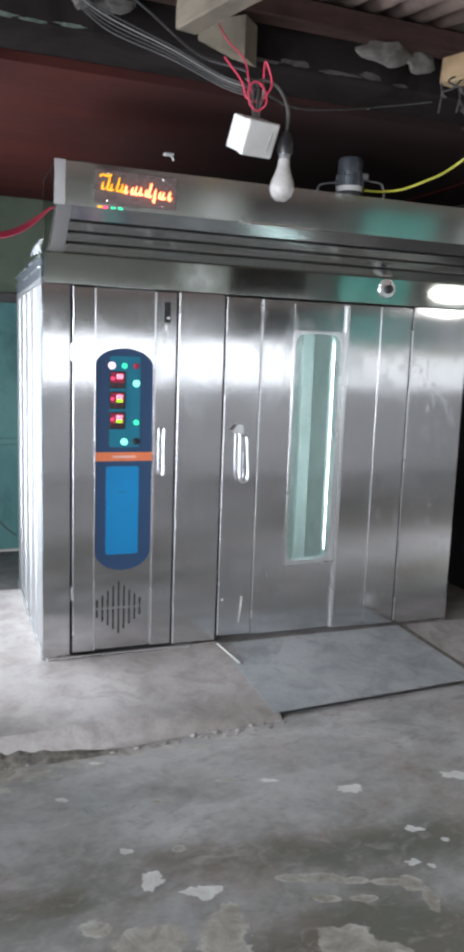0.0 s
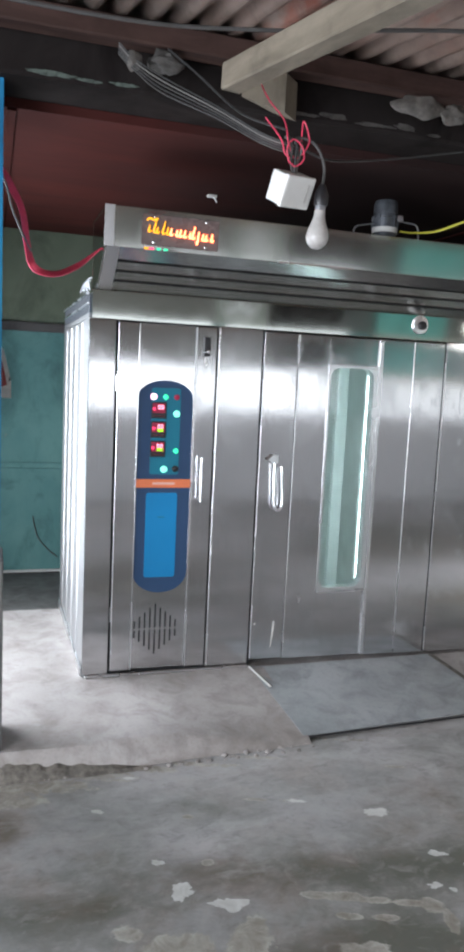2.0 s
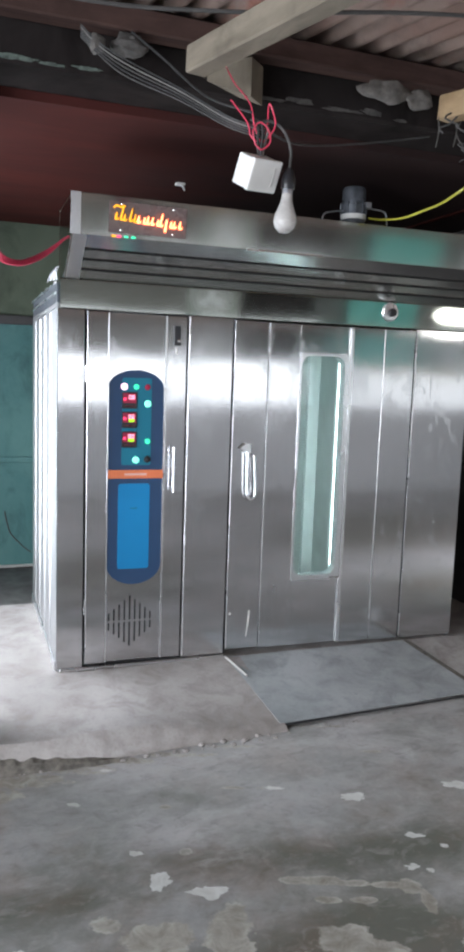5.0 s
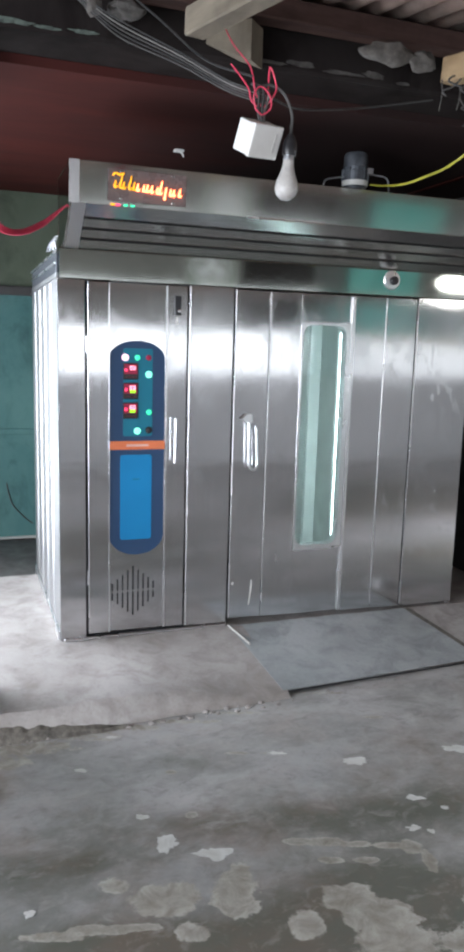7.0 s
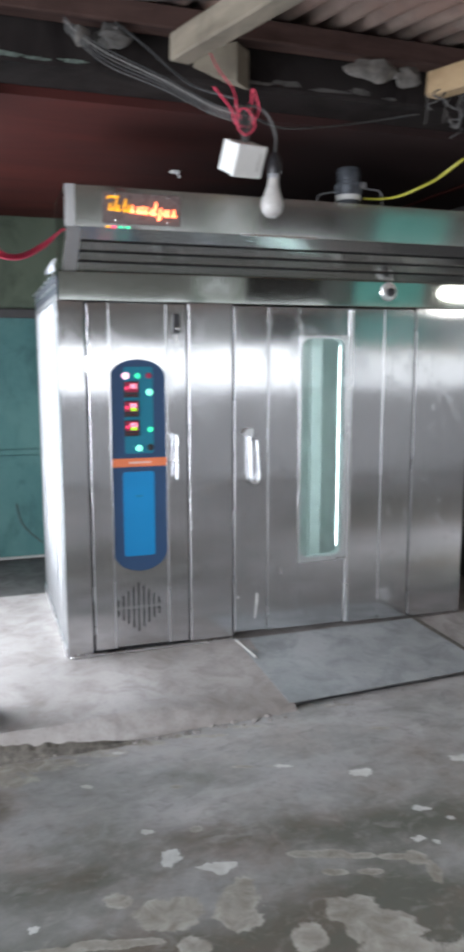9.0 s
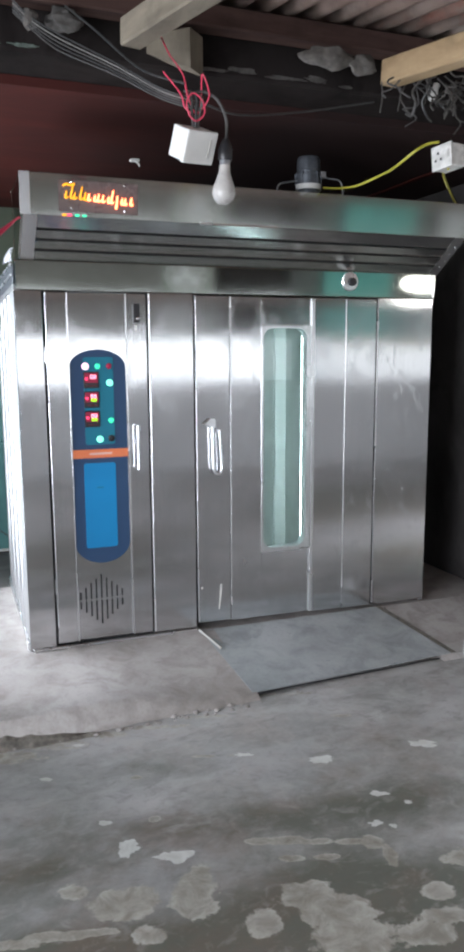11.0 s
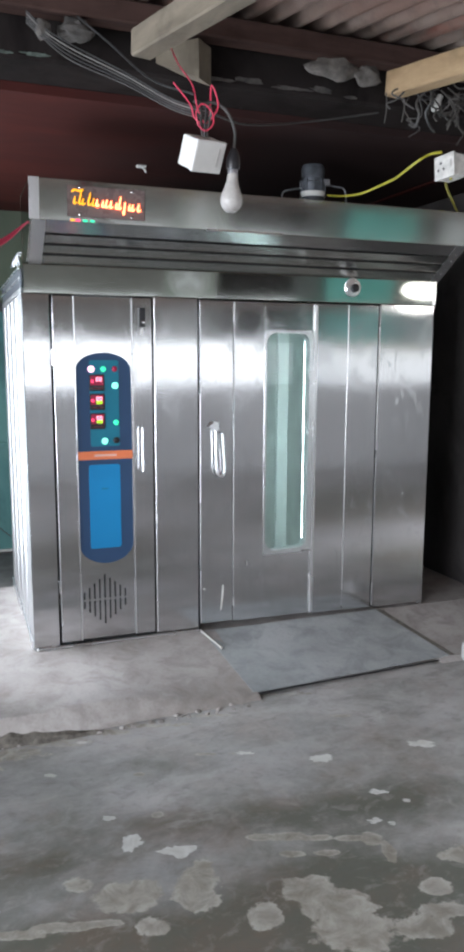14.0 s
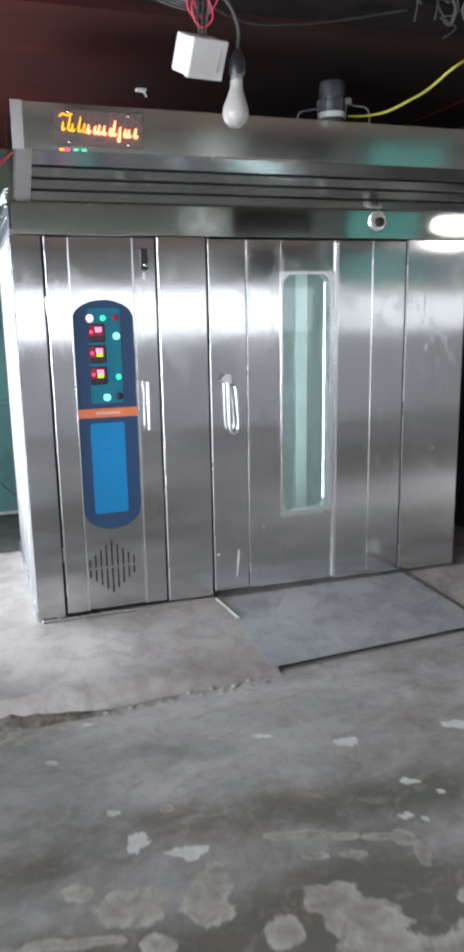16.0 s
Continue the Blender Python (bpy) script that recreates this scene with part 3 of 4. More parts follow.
# unseen wall, its tones picked for the bands mirrored in the hood
for x0, x1, m, w in ((-3.5, 2.5, OLIVE_PLASTER, "dull olive cement"), (2.502, 3.3, PALE_OLIVE, "pale olive plastered"), (3.302, 4.47, LINTEL_PAINT, "sooty"), (4.472, 4.97, GREY_GREEN, "dull grey-green cement"),
                     (4.972, 5.03, LINTEL_PAINT, "sooty"), (5.032, 6.2, TEAL_BRIGHT, "bright teal painted"), (6.202, 6.37, OLIVE_PLASTER, "dull olive cement"), (6.372, 6.65, DARK_WALL, "sooty"), (6.652, 9.0, PLASTER, "grey plastered")):
    single("wall_south_head", box(x0, x1, -6.7, -6.5, 1.82, 2.38), m, w + " wall above the window band", "wall", "structure")
single("wall_north_side", box(6.65, 8.8, -0.74, -0.50, -0.3, 2.735), TEAL_WALL, "teal wall beside an assumed side door", "wall", "structure")
single("wall_north_head", box(3.551, 6.649, -0.74, -0.50, 2.32, 2.735), TEAL_WALL, "teal wall over an assumed side door", "wall", "structure")
for x0, x1 in ((-3.5, -1.12), (2.52, 2.68), (4.62, 4.98), (8.42, 9.0)):
    single("wall_south_pier", box(x0, x1, -6.7, -6.5, 1.181, 1.819), TEAL_WALL, "teal wall pier between windows", "wall", "structure")

# ---- roof of the front room ----


def roof_z(y):
    return 2.985 + 0.12 * (y + 0.9)


def roof_sheet():
    bm = bmesh.new()
    n = 900
    rows = []
    for y in (-6.7, -3.5, -0.72):
        rows.append([bm.verts.new((-3.5 + 12.5 * k / n + 0.10 * (-0.9 - y), y, roof_z(y) + 0.023 * math.sin(2 * math.pi * (12.5 * k / n) / 0.11))) for k in range(n + 1)])
    for a, b in zip(rows, rows[1:]):
        for k in range(n):
            bm.faces.new((a[k], a[k + 1], b[k + 1], b[k]))
    ob = link_mesh("roof_sheet", bm, SHEET, True)
    m = ob.modifiers.new("thick", "SOLIDIFY")
    m.thickness = 0.002
    return tagged(ob, "rusty old corrugated iron roof sheets", "roof", "", "structure")


roof_sheet()


def rafter(p, q, w, h, material, label):
    d = (Vector(q) - Vector(p))
    bm = box(-w / 2, w / 2, 0, d.length, 0, h, 0.006)
    rot = d.to_track_quat("Y", "Z").to_matrix().to_4x4()
    return single("rafter", moved(bm, Matrix.Translation(p) @ rot), material, label, "rafter", "structure")


rafter((0.37, -1.07, 2.69), (0.37 + 1.0, -6.07, 2.69 - 0.40), 0.085, 0.095, BEAM_WOOD, "rough grey timber rafter with a sawn end")
rafter((1.50, -1.0, 2.70), (1.50 + 1.0, -6.0, 2.70 - 0.40), 0.085, 0.10, TAN_WOOD, "rough tan timber rafter hung with old wires")
_block = moved(prism([(-0.20, 0.15), (0.0, 0.15), (0.0, 0.0), (-0.20, 0.085)], 0.0, 0.11), Matrix.Translation((0.645, -0.93, 2.70)) @ Matrix.Rotation(radians(-45), 4, "Z"))
single("corbel_block", _block, wood("weathered_block_wood", (0.12, 0.10, 0.075), (0.20, 0.17, 0.125), (9, 9, 1.5)), "short timber block wedged under the rafter", "block", "structure")
single("purlin", box(-3.3, 8.8, -0.92, -0.83, 2.87, 2.955, 0.006), DARK_WOOD, "dark timber purlin under the roof edge", "purlin", "structure")

# ---- rack oven ----
oven = thing("rack_oven", (1.23, 0.68, 0.0), "large brushed stainless steel rotary rack oven with a lit control panel", "oven")
ZT, WX, DY = 1.90, 2.465, 1.374
GAP = 0.004


def panel(name, x0, x1, z0, z1, y=0.0, thick=0.02, parent=None, material=None, bevel=0.003, label=""):
    return part(name, box(x0 + GAP, x1 - GAP, y, y + thick, z0, z1, bevel, 2), material or STEEL, parent or oven, label)


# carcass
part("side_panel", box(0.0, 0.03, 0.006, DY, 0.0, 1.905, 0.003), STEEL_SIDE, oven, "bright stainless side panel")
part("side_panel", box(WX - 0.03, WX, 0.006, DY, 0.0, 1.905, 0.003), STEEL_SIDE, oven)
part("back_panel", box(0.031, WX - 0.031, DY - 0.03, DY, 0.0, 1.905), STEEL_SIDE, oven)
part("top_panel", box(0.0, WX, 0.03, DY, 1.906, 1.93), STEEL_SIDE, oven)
part("gasket_sheet", box(0.032, 0.95, 0.024, 0.04, 0.01, 1.90), GASKET, oven, "black gap behind the front panels")
part("gasket_sheet", box(2.06, WX - 0.032, 0.024, 0.04, 0.01, 1.90), GASKET, oven)
for y in (0.30, 0.58, 0.86, 1.14):
    part("side_rib", prism([(-0.0005, y - 0.03), (-0.0005, y + 0.03), (-0.007, y + 0.022), (-0.007, y - 0.022)], 0.052, 1.89, "z"), STEEL_SIDE, oven, "folded upright rib of the side panel")
part("base_strip", box(0.015, 0.935, -0.012, 0.0055, 0.001, 0.016, 0.003), STEEL_EDGE, oven, "thin bright strip at the foot of the oven")
part("base_strip", box(-0.010, -0.0005, 0.03, DY, 0.001, 0.05, 0.003), STEEL_EDGE, oven)
# slotted band along the top of the side
part("side_band", box(0.002, 0.02, 0.05, DY, 1.931, 2.03, 0.003), GREY_IRON, oven, "dark band above the side panel")
part("side_rail", box(-0.008, 0.001, 0.05, DY, 1.972, 1.984, 0.002), STEEL_EDGE, oven)
part("side_rail", box(-0.008, 0.001, 0.05, DY, 2.026, 2.036, 0.002), STEEL_EDGE, oven)

# fixed front panels
panel("corner_panel", 0.0 - GAP, 0.14, 0.016, ZT)
panel("post_panel", 0.678, 0.938, 0.02, ZT)
panel("end_panel", 2.082, WX + GAP, 0.012, ZT)
part("post_edge", tube([(0.690, 0.0, 0.03), (0.690, 0.0, ZT - 0.004)], 0.0045, 8, 1), STEEL_EDGE, oven, "bright folded edge", True)
part("corner_edge", tube([(0.151, -0.001, 0.04), (0.151, -0.001, ZT - 0.006)], 0.003, 8, 1), STEEL_EDGE, oven, "bright folded edge", True)
part("end_edge", tube([(2.086, 0.0, 0.03), (2.086, 0.0, ZT - 0.004)], 0.0045, 8, 1), STEEL_EDGE, oven, "bright folded edge", True)

# control cabinet door
cdoor = part("control_door", box(0.148, 0.674, 0.010, 0.022, 0.03, ZT - 0.006, 0.003, 2), STEEL, oven, "tall narrow control cabinet door")
part("door_strip", box(0.148, 0.258, -0.002, 0.0095, 0.03, ZT - 0.006, 0.003, 2), STEEL, cdoor)
part("door_strip", box(0.567, 0.674, -0.002, 0.0095, 0.03, ZT - 0.006, 0.003, 2), STEEL, cdoor)


def arch(x0, x1, zb, zs, zt, rb, n=14):
    """Outline with a rounded top between zs and zt and corners of radius rb below."""
    c, h = (x0 + x1) / 2, (x1 - x0) / 2
    pts = [(c + h * math.cos(a), zs + (zt - zs) * math.sin(a)) for a in (math.pi * k / n for k in range(n + 1))]
    pts += [(c - h * math.cos(a), zb + rb - rb * math.sin(a)) for a in (math.pi * k / n for k in range(n + 1))]
    return pts


def ring(outer, inner, y0, y1):
    bm = bmesh.new()
    n = len(outer)
    v = [[bm.verts.new((p[0], y, p[1])) for p in o] for o in (outer, inner) for y in (y0, y1)]
    for k in range(n):
        j = (k + 1) % n
        for a, b in ((0, 1), (2, 3), (0, 2), (1, 3)):
            bm.faces.new((v[a][k], v[a][j], v[b][j], v[b][k]))
    return bm


def rounded(x0, x1, z0, z1, r, n=6):
    pts = []
    for cx, cz, a0 in ((x1 - r, z1 - r, 0), (x0 + r, z1 - r, 90), (x0 + r, z0 + r, 180), (x1 - r, z0 + r, 270)):
        pts += [(cx + r * math.cos(radians(a0 + 90 * k / n)), cz + r * math.sin(radians(a0 + 90 * k / n))) for k in range(n + 1)]
    return pts


cpanel = part("control_panel", prism(arch(0.261, 0.556, 0.458, 1.515, 1.606, 0.11), 0.001, 0.0095), NAVY, oven, "navy blue control panel with rounded ends")
part("panel_field", prism(rounded(0.332, 0.489, 1.107, 1.566, 0.012), -0.0015, 0.0008), TEAL_FILM, cpanel, "teal field with lamps")
part("panel_stripe", box(0.259, 0.558, -0.002, 0.0008, 1.036, 1.081), ORANGE_FILM, cpanel, "orange stripe")
part("stripe_print", box(0.35, 0.47, -0.0035, -0.0021, 1.052, 1.064), PALE_FILM, cpanel)
part("panel_screen", prism(rounded(0.318, 0.488, 0.545, 1.008, 0.014), -0.0015, 0.0008), SKY_FILM, cpanel, "plain light blue field")
part("screen_print", box(0.385, 0.42, -0.003, -0.0016, 0.872, 0.879), TEAL_FILM, cpanel)
for z, lime in ((1.448, False), (1.346, True), (1.243, True)):
    d = part("display", box(0.331, 0.411, -0.008, -0.0018, z - 0.043, z + 0.043, 0.004, 2), BLACK, cpanel, "square digital controller")
    part("display_face", box(0.337, 0.405, -0.0095, -0.0081, z - 0.014, z + 0.037), DISPLAY_LIT, d, "dim red lit face")
    for dx, dz, r, m in ((0.3455, 0.007, 0.0065, LED_RED), (0.372, 0.017, 0.011, LED_DIGIT), (0.389, 0.017, 0.011, LED_DIGIT)):
        part("digit", ring(rounded(dx - 0.0065, dx + 0.0065, z + dz - r, z + dz + r, 0.002, 2), rounded(dx - 0.0022, dx + 0.0022, z + dz - r + 0.0045, z + dz + r - 0.0045, 0.001, 2), -0.011, -0.0096), m, d, "glowing digit")
    if lime:
        part("digit", box(0.366, 0.396, -0.0112, -0.0097, z - 0.010, z + 0.004), LED_LIME, d, "glowing green digit")
    part("display_keys", box(0.345, 0.40, -0.0095, -0.0081, z - 0.034, z - 0.025), MAROON, d)
for x, z, r, m, nm in ((0.342, 1.519, 0.014, LED_PINK, "white lamp"), (0.406, 1.519, 0.010, LED_GREEN, "small green lamp"), (0.466, 1.519, 0.011, DISPLAY_LIT, "dim red lamp"),
                       (0.468, 1.432, 0.0135, LED_MINT, "mint green lamp"), (0.470, 1.234, 0.010, LED_GREEN, "small green lamp"),
                       (0.408, 1.135, 0.0135, LED_MINT, "mint green lamp"), (0.470, 1.138, 0.014, BLACK, "black knob")):
    part("pilot_lamp", lathe([(r + 0.004, 0.0016), (r + 0.004, 0.006), (r, 0.0062), (r * 0.95, 0.011), (r * 0.5, 0.014)], (x, 0, z), "y", 18), m, cpanel, nm, True)

for x in (0.2595, 0.5655):
    part("door_fold", box(x - 0.002, x + 0.002, -0.0035, 0.0095, 0.03, ZT - 0.008), STEEL_EDGE, cdoor, "bright folded edge")

# vent slits
for k in range(9):
    x = 0.392 + (k - 4) * 0.0285
    h = 0.135 - abs(k - 4) * 0.0235
    for z0, z1 in ((0.258, 0.258 + h), (0.246 - h, 0.246)):
        part("vent_slit", box(x - 0.0042, x + 0.0042, 0.0092, 0.0108, z0, z1), GASKET, cdoor)

lk = part("lock", box(0.600, 0.636, -0.022, -0.0025, 1.742, 1.843, 0.005, 2), BLACK, cdoor, "black plastic latch")
part("lock_barrel", lathe([(0.010, 0.022), (0.010, 0.03), (0.006, 0.032)], (0.622, 0, 1.765), "y", 14), CHROME, lk, "", True)
part("lock_tag", box(0.612, 0.624, -0.006, -0.0025, 1.70, 1.732, 0.002), WHITE_PVC, cdoor)
pull = part("pull_handle", tube([(0.606, -0.045, 0.965), (0.606, -0.045, 1.205)], 0.008, 12, 1), STEEL_EDGE, cdoor, "straight chrome pull handle", True)
for z in (0.985, 1.185):
    part("handle_foot", box(0.588, 0.616, -0.05, -0.0025, z - 0.012, z + 0.012, 0.004, 2), CHROME, pull)
for z in (1.58, 0.35):
    part("hinge_pin", tube([(0.144, -0.004, z - 0.04), (0.144, -0.004, z + 0.04)], 0.004, 8, 1), CHROME, cdoor, "", True)

# baking chamber and its door
mdoor = part("chamber_door", box(0.948, 1.141, -0.006, 0.06, 0.042, ZT - 0.008, 0.003, 2), STEEL, oven, "heavy insulated chamber door with a tall window")
part("door_leaf", box(1.145, 1.337, -0.004, 0.06, 0.034, ZT - 0.008, 0.003, 2), STEEL, mdoor)
part("door_leaf", box(1.668, 1.868, -0.006, 0.06, 0.024, ZT - 0.008, 0.003, 2), STEEL, mdoor)
part("door_leaf", box(1.873, 2.074, -0.004, 0.06, 0.018, ZT - 0.008, 0.003, 2), STEEL, mdoor)
part("door_leaf_below", box(1.338, 1.667, 0.006, 0.06, 0.028, 0.424, 0.003, 2), STEEL, mdoor)
part("door_leaf_above", box(1.338, 1.667, 0.006, 0.06, 1.737, ZT - 0.008, 0.003, 2), STEEL, mdoor)
for x, y in ((1.148, -0.004), (1.8705, -0.004), (0.9465, -0.004)):
    part("seam_strip", tube([(x, y, 0.05), (x, y, ZT - 0.01)], 0.0036, 8, 1), STEEL_EDGE, mdoor, "bright folded seam", True)
part("window_jamb", box(1.646, 1.6675, -0.010, 0.06, 0.03, ZT - 0.009, 0.004, 2), STEEL_EDGE, mdoor, "bright folded edge beside the window")


part("window_frame", ring(rounded(1.339, 1.645, 0.425, 1.736, 0.004), rounded(1.347, 1.618, 0.45, 1.722, 0.06), -0.008, 0.058), STEEL_EDGE, mdoor, "polished window frame with rounded corners")
part("window_ledge", box(1.335, 1.648, -0.022, -0.0085, 0.424, 0.436, 0.003), STEEL_EDGE, mdoor)
pane = part("window_pane", box(1.340, 1.630, 0.024, 0.030, 0.44, 1.73), PANE, mdoor, "clear heat-resistant glass")
pane.visible_shadow = False
part("kick_mark", box(0.962, 0.972, -0.0085, -0.0062, 0.245, 0.258), DIRTY_PVC, mdoor, "white scuff on the steel")
part("kick_mark", prism([(1.066, 0.11), (1.073, 0.12), (1.084, 0.20), (1.088, 0.262), (1.078, 0.265), (1.074, 0.20)], -0.0078, -0.0062), DIRTY_PVC, mdoor, "white scuff on the steel")

# lever handle
part("lever_bracket", prism([(0.985, 1.196), (1.018, 1.226), (1.046, 1.222), (1.05, 1.178), (1.03, 1.168), (1.01, 1.186)], -0.034, -0.0062), STEEL_EDGE, mdoor, "chrome latch bracket")
part("lever_loop", tube([(1.028, -0.036, 1.18), (1.030, -0.036, 1.06), (1.034, -0.036, 0.955), (1.042, -0.036, 0.925), (1.06, -0.036, 0.915), (1.077, -0.036, 0.93), (1.082, -0.036, 0.97), (1.076, -0.036, 1.06), (1.07, -0.036, 1.145), (1.066, -0.03, 1.16)], 0.0085, 10, 6), STEEL_EDGE, mdoor, "looped chrome lever", True)

# chamber lining, lamp tube and rack
part("chamber_lining", box(0.98, 1.0, 0.062, 1.25, 0.03, 1.88), CAVITY, oven)
part("chamber_lining", box(2.03, 2.05, 0.062, 1.25, 0.03, 1.88), CAVITY, oven)
part("chamber_lining", box(1.0, 2.03, 1.23, 1.25, 0.03, 1.88), CAVITY, oven)
part("chamber_lining", box(1.0, 2.03, 0.062, 1.23, 0.03, 0.05), CAVITY, oven)
part("chamber_lining", box(1.0, 2.03, 0.062, 1.23, 1.86, 1.88), CAVITY, oven)
part("lamp_tube", tube([(1.652, 0.09, 0.42), (1.652, 0.09, 1.74)], 0.022, 12, 1), OVEN_TUBE, oven, "lit tube beside the chamber window", True)
part("lamp_tube", tube([(1.32, 0.09, 0.42), (1.32, 0.09, 1.74)], 0.0035, 12, 1), OVEN_TUBE, oven, "lit tube beside the chamber window", True)
rack = part("rack_post", box(1.69, 1.77, 0.62, 0.65, 0.10, 1.80, 0.004), CAVITY, oven, "pale upright of the baking rack")
part("rack_post", box(1.80, 1.85, 0.44, 0.47, 0.10, 1.80, 0.004), CAVITY, oven)
part("rack_post", box(1.40, 1.44, 0.82, 0.85, 0.10, 1.80, 0.004), CAVITY, oven)

# fascia and hood


def tipped(bm):
    """The fascia tips a little forward."""
    for v in bm.verts:
        if v.co.y < 0.01:
            v.co.y -= (v.co.z - ZT) * 0.045
    return bm


part("fascia", tipped(box(0.010, WX, -0.004, 0.03, ZT + 0.002, 2.045, 0.003, 2)), STEEL_FASCIA, oven, "dull steel fascia above the doors")
part("fascia_edge", tipped(box(WX - 0.012, WX + 0.003, -0.006, 0.03, ZT + 0.004, 2.043)), STEEL_EDGE, oven)
HX0, HX1, HY, HB, HTOP = 0.028, 2.50, -0.256, 2.222, 2.408


def lean(bm):
    """The hood's face leans out towards its top."""
    for v in bm.verts:
        v.co.y -= (v.co.z - HB) * 0.11
    return bm


hood = part("hood_front", lean(box(HX0, HX1, HY, HY + 0.012, HB, HTOP, 0.003, 2)), STEEL_HOOD, oven, "steel hood face over the oven front")
part("hood_top", box(HX0, HX1, HY - 0.006, 0.16, HTOP - 0.012, HTOP - 0.001, 0.002), STEEL_HOOD, oven)
part("hood_back", box(HX0, HX1, 0.161, 0.17, 2.046, HTOP - 0.001), STEEL_HOOD, oven)
side = [(HY - 0.005, HTOP - 0.013), (HY + 0.002, HB - 0.002), (-0.003, 2.047), (0.16, 2.047), (0.16, HTOP - 0.013)]
part("hood_cheek", prism(side, HX0 + 0.001, HX0 + 0.012, "x"), STEEL_HOOD, oven)
part("hood_cheek", prism(side, HX1 - 0.012, HX1 - 0.001, "x"), STEEL_HOOD, oven)
part("hood_edge", lean(prism([(HY - 0.003, HTOP), (HY - 0.003, HB), (HY + 0.004, HB), (HY + 0.004, HTOP)], HX0 - 0.002, HX0 + 0.0, "x")), STEEL_EDGE, oven)
part("hood_stile", lean(box(HX0, HX0 + 0.045, HY - 0.003, HY - 0.0005, HB, HTOP, 0.001)), STEEL_TRIM, oven)
# sloping louvred underside


def on_slope(s, off):
    """A point s of the way from the hood's lip to the fascia, off metres out of the face, as y and z."""
    y, z = HY + (0 - HY) * s, HB + (2.045 - HB) * s
    d = Vector((-(HB - 2.045), -(-HY))).normalized()
    return y + d.x * off, z + d.y * off


def slope_strip(name, s0, s1, o0, o1, x0, x1, material):
    q = [on_slope(s0, o0), on_slope(s1, o0), on_slope(s1, o1), on_slope(s0, o1)]
    return part(name, prism(q, x0, x1, "x"), material, oven)


slope_strip("louvre_back", 0.0, 1.0, -0.016, -0.010, HX0 + 0.013, HX1 - 0.013, GASKET)
cuts = [0.0, 0.27, 0.50, 0.73, 1.0]
for k in range(4):
    s0, s1 = cuts[k] + (0.030 if k else 0.0), cuts[k + 1]
    q = [on_slope(s0, 0.006 if k else 0.0), on_slope(s1, -0.002 if k < 3 else 0.0), on_slope(s1, -0.006), on_slope(s0, 0.002 if k else -0.004)]
    part("louvre_blade", prism(q, HX0 + 0.076, HX1 - 0.076, "x"), STEEL_LOUVRE, oven)
for x0, x1 in ((HX0 + 0.012, HX0 + 0.0755), (HX1 - 0.0755, HX1 - 0.012)):
    slope_strip("louvre_stile", 0.0, 1.0, -0.004, 0.001, x0, x1, STEEL_TRIM)
for k in range(4):
    y, z = on_slope(0.22 + 0.18 * k, 0.002)
    part("rivet", lathe([(0.006, 0.0), (0.006, 0.004), (0.003, 0.006)], (HX1 - 0.04, y, z), "y", 10), CHROME, oven, "", True)
# bright strip modelled in place of a reflection on the hood's lip
part("lip_strip", box(0.90, 1.32, HY - 0.006, HY - 0.0005, HB - 0.003, HB + 0.006, 0.001), STEEL_EDGE, oven)

# maker's glowing sign: a row of slanted strokes standing off a smoked plate
sign = part("sign_plate", lean(box(0.202, 0.580, HY - 0.006, HY - 0.0005, 2.243, 2.384, 0.003)), plain("smoked_acrylic", (0.13, 0.095, 0.09), 0.3, 0.0, 0.1, 9, 0.02), oven, "dark acrylic sign plate with a glowing mark")
for x in (0.262, 0.514):
    for z in (2.256, 2.371):
        part("sign_screw", lean(lathe([(0.006, 0.006), (0.006, 0.009), (0.003, 0.011)], (x, HY + 0.0, z), "y", 10)), CHROME, sign, "", True)


def sign_stroke(x, z, h, tail, material, r=0.0042):
    """One slanted stroke with a hooked foot; tail: how far its foot drops."""
    y = HY - 0.015
    pts = [(x + 0.2 * h, y, z + h), (x + 0.12 * h, y, z + h * 0.6), (x, y, z + h * 0.12 - tail), (x + 0.006 - tail * 0.4, y, z - 0.001 - tail), (x + 0.015 - tail, y, z + 0.007 - tail * 0.8)]
    part("sign_stroke", lean(tube(pts, lambda f: r * (0.62 + 0.5 * math.sin(math.pi * f)), 8, 5)), material, sign, "glowing slanted stroke", True)


for k in range(15):
    tall = k in (1, 3, 10)
    x, z = 0.232 + 0.0218 * k, 2.302 - 0.0012 * k
    sign_stroke(x + 0.004 * math.sin(k * 2.3), z, 0.056 if tall else 0.030 + 0.004 * math.sin(k * 1.9), 0.02 if k == 11 else 0.0, LED_YELLOW if k < 5 else LED_ORANGE)
part("sign_stroke", lean(tube([(0.222, HY - 0.015, 2.352), (0.236, HY - 0.015, 2.362), (0.256, HY - 0.015, 2.357), (0.276, HY - 0.015, 2.364)], 0.0042, 8, 5)), LED_YELLOW, sign, "glowing curved stroke", True)
for x, m in ((0.228, LED_YELLOW), (0.252, LED_RED), (0.288, LED_GREEN), (0.322, LED_GREEN)):
    part("sign_dot", lean(box(x - 0.010, x + 0.010, HY - 0.004, HY - 0.0005, 2.2235, 2.2325)), m, sign, "small coloured glowing square")

# knob on the fascia
kb = part("fascia_knob", lathe([(0.054, 0.004), (0.054, 0.010), (0.047, 0.017), (0.025, 0.018)], (1.888, 0, 1.99), "y", 28), STEEL_EDGE, oven, "chrome bezel of a switch", True)
part("knob_core", lathe([(0.025, 0.0185), (0.024, 0.036), (0.014, 0.042)], (1.894, 0, 1.986), "y", 20), BLACK, kb, "black switch core", True)
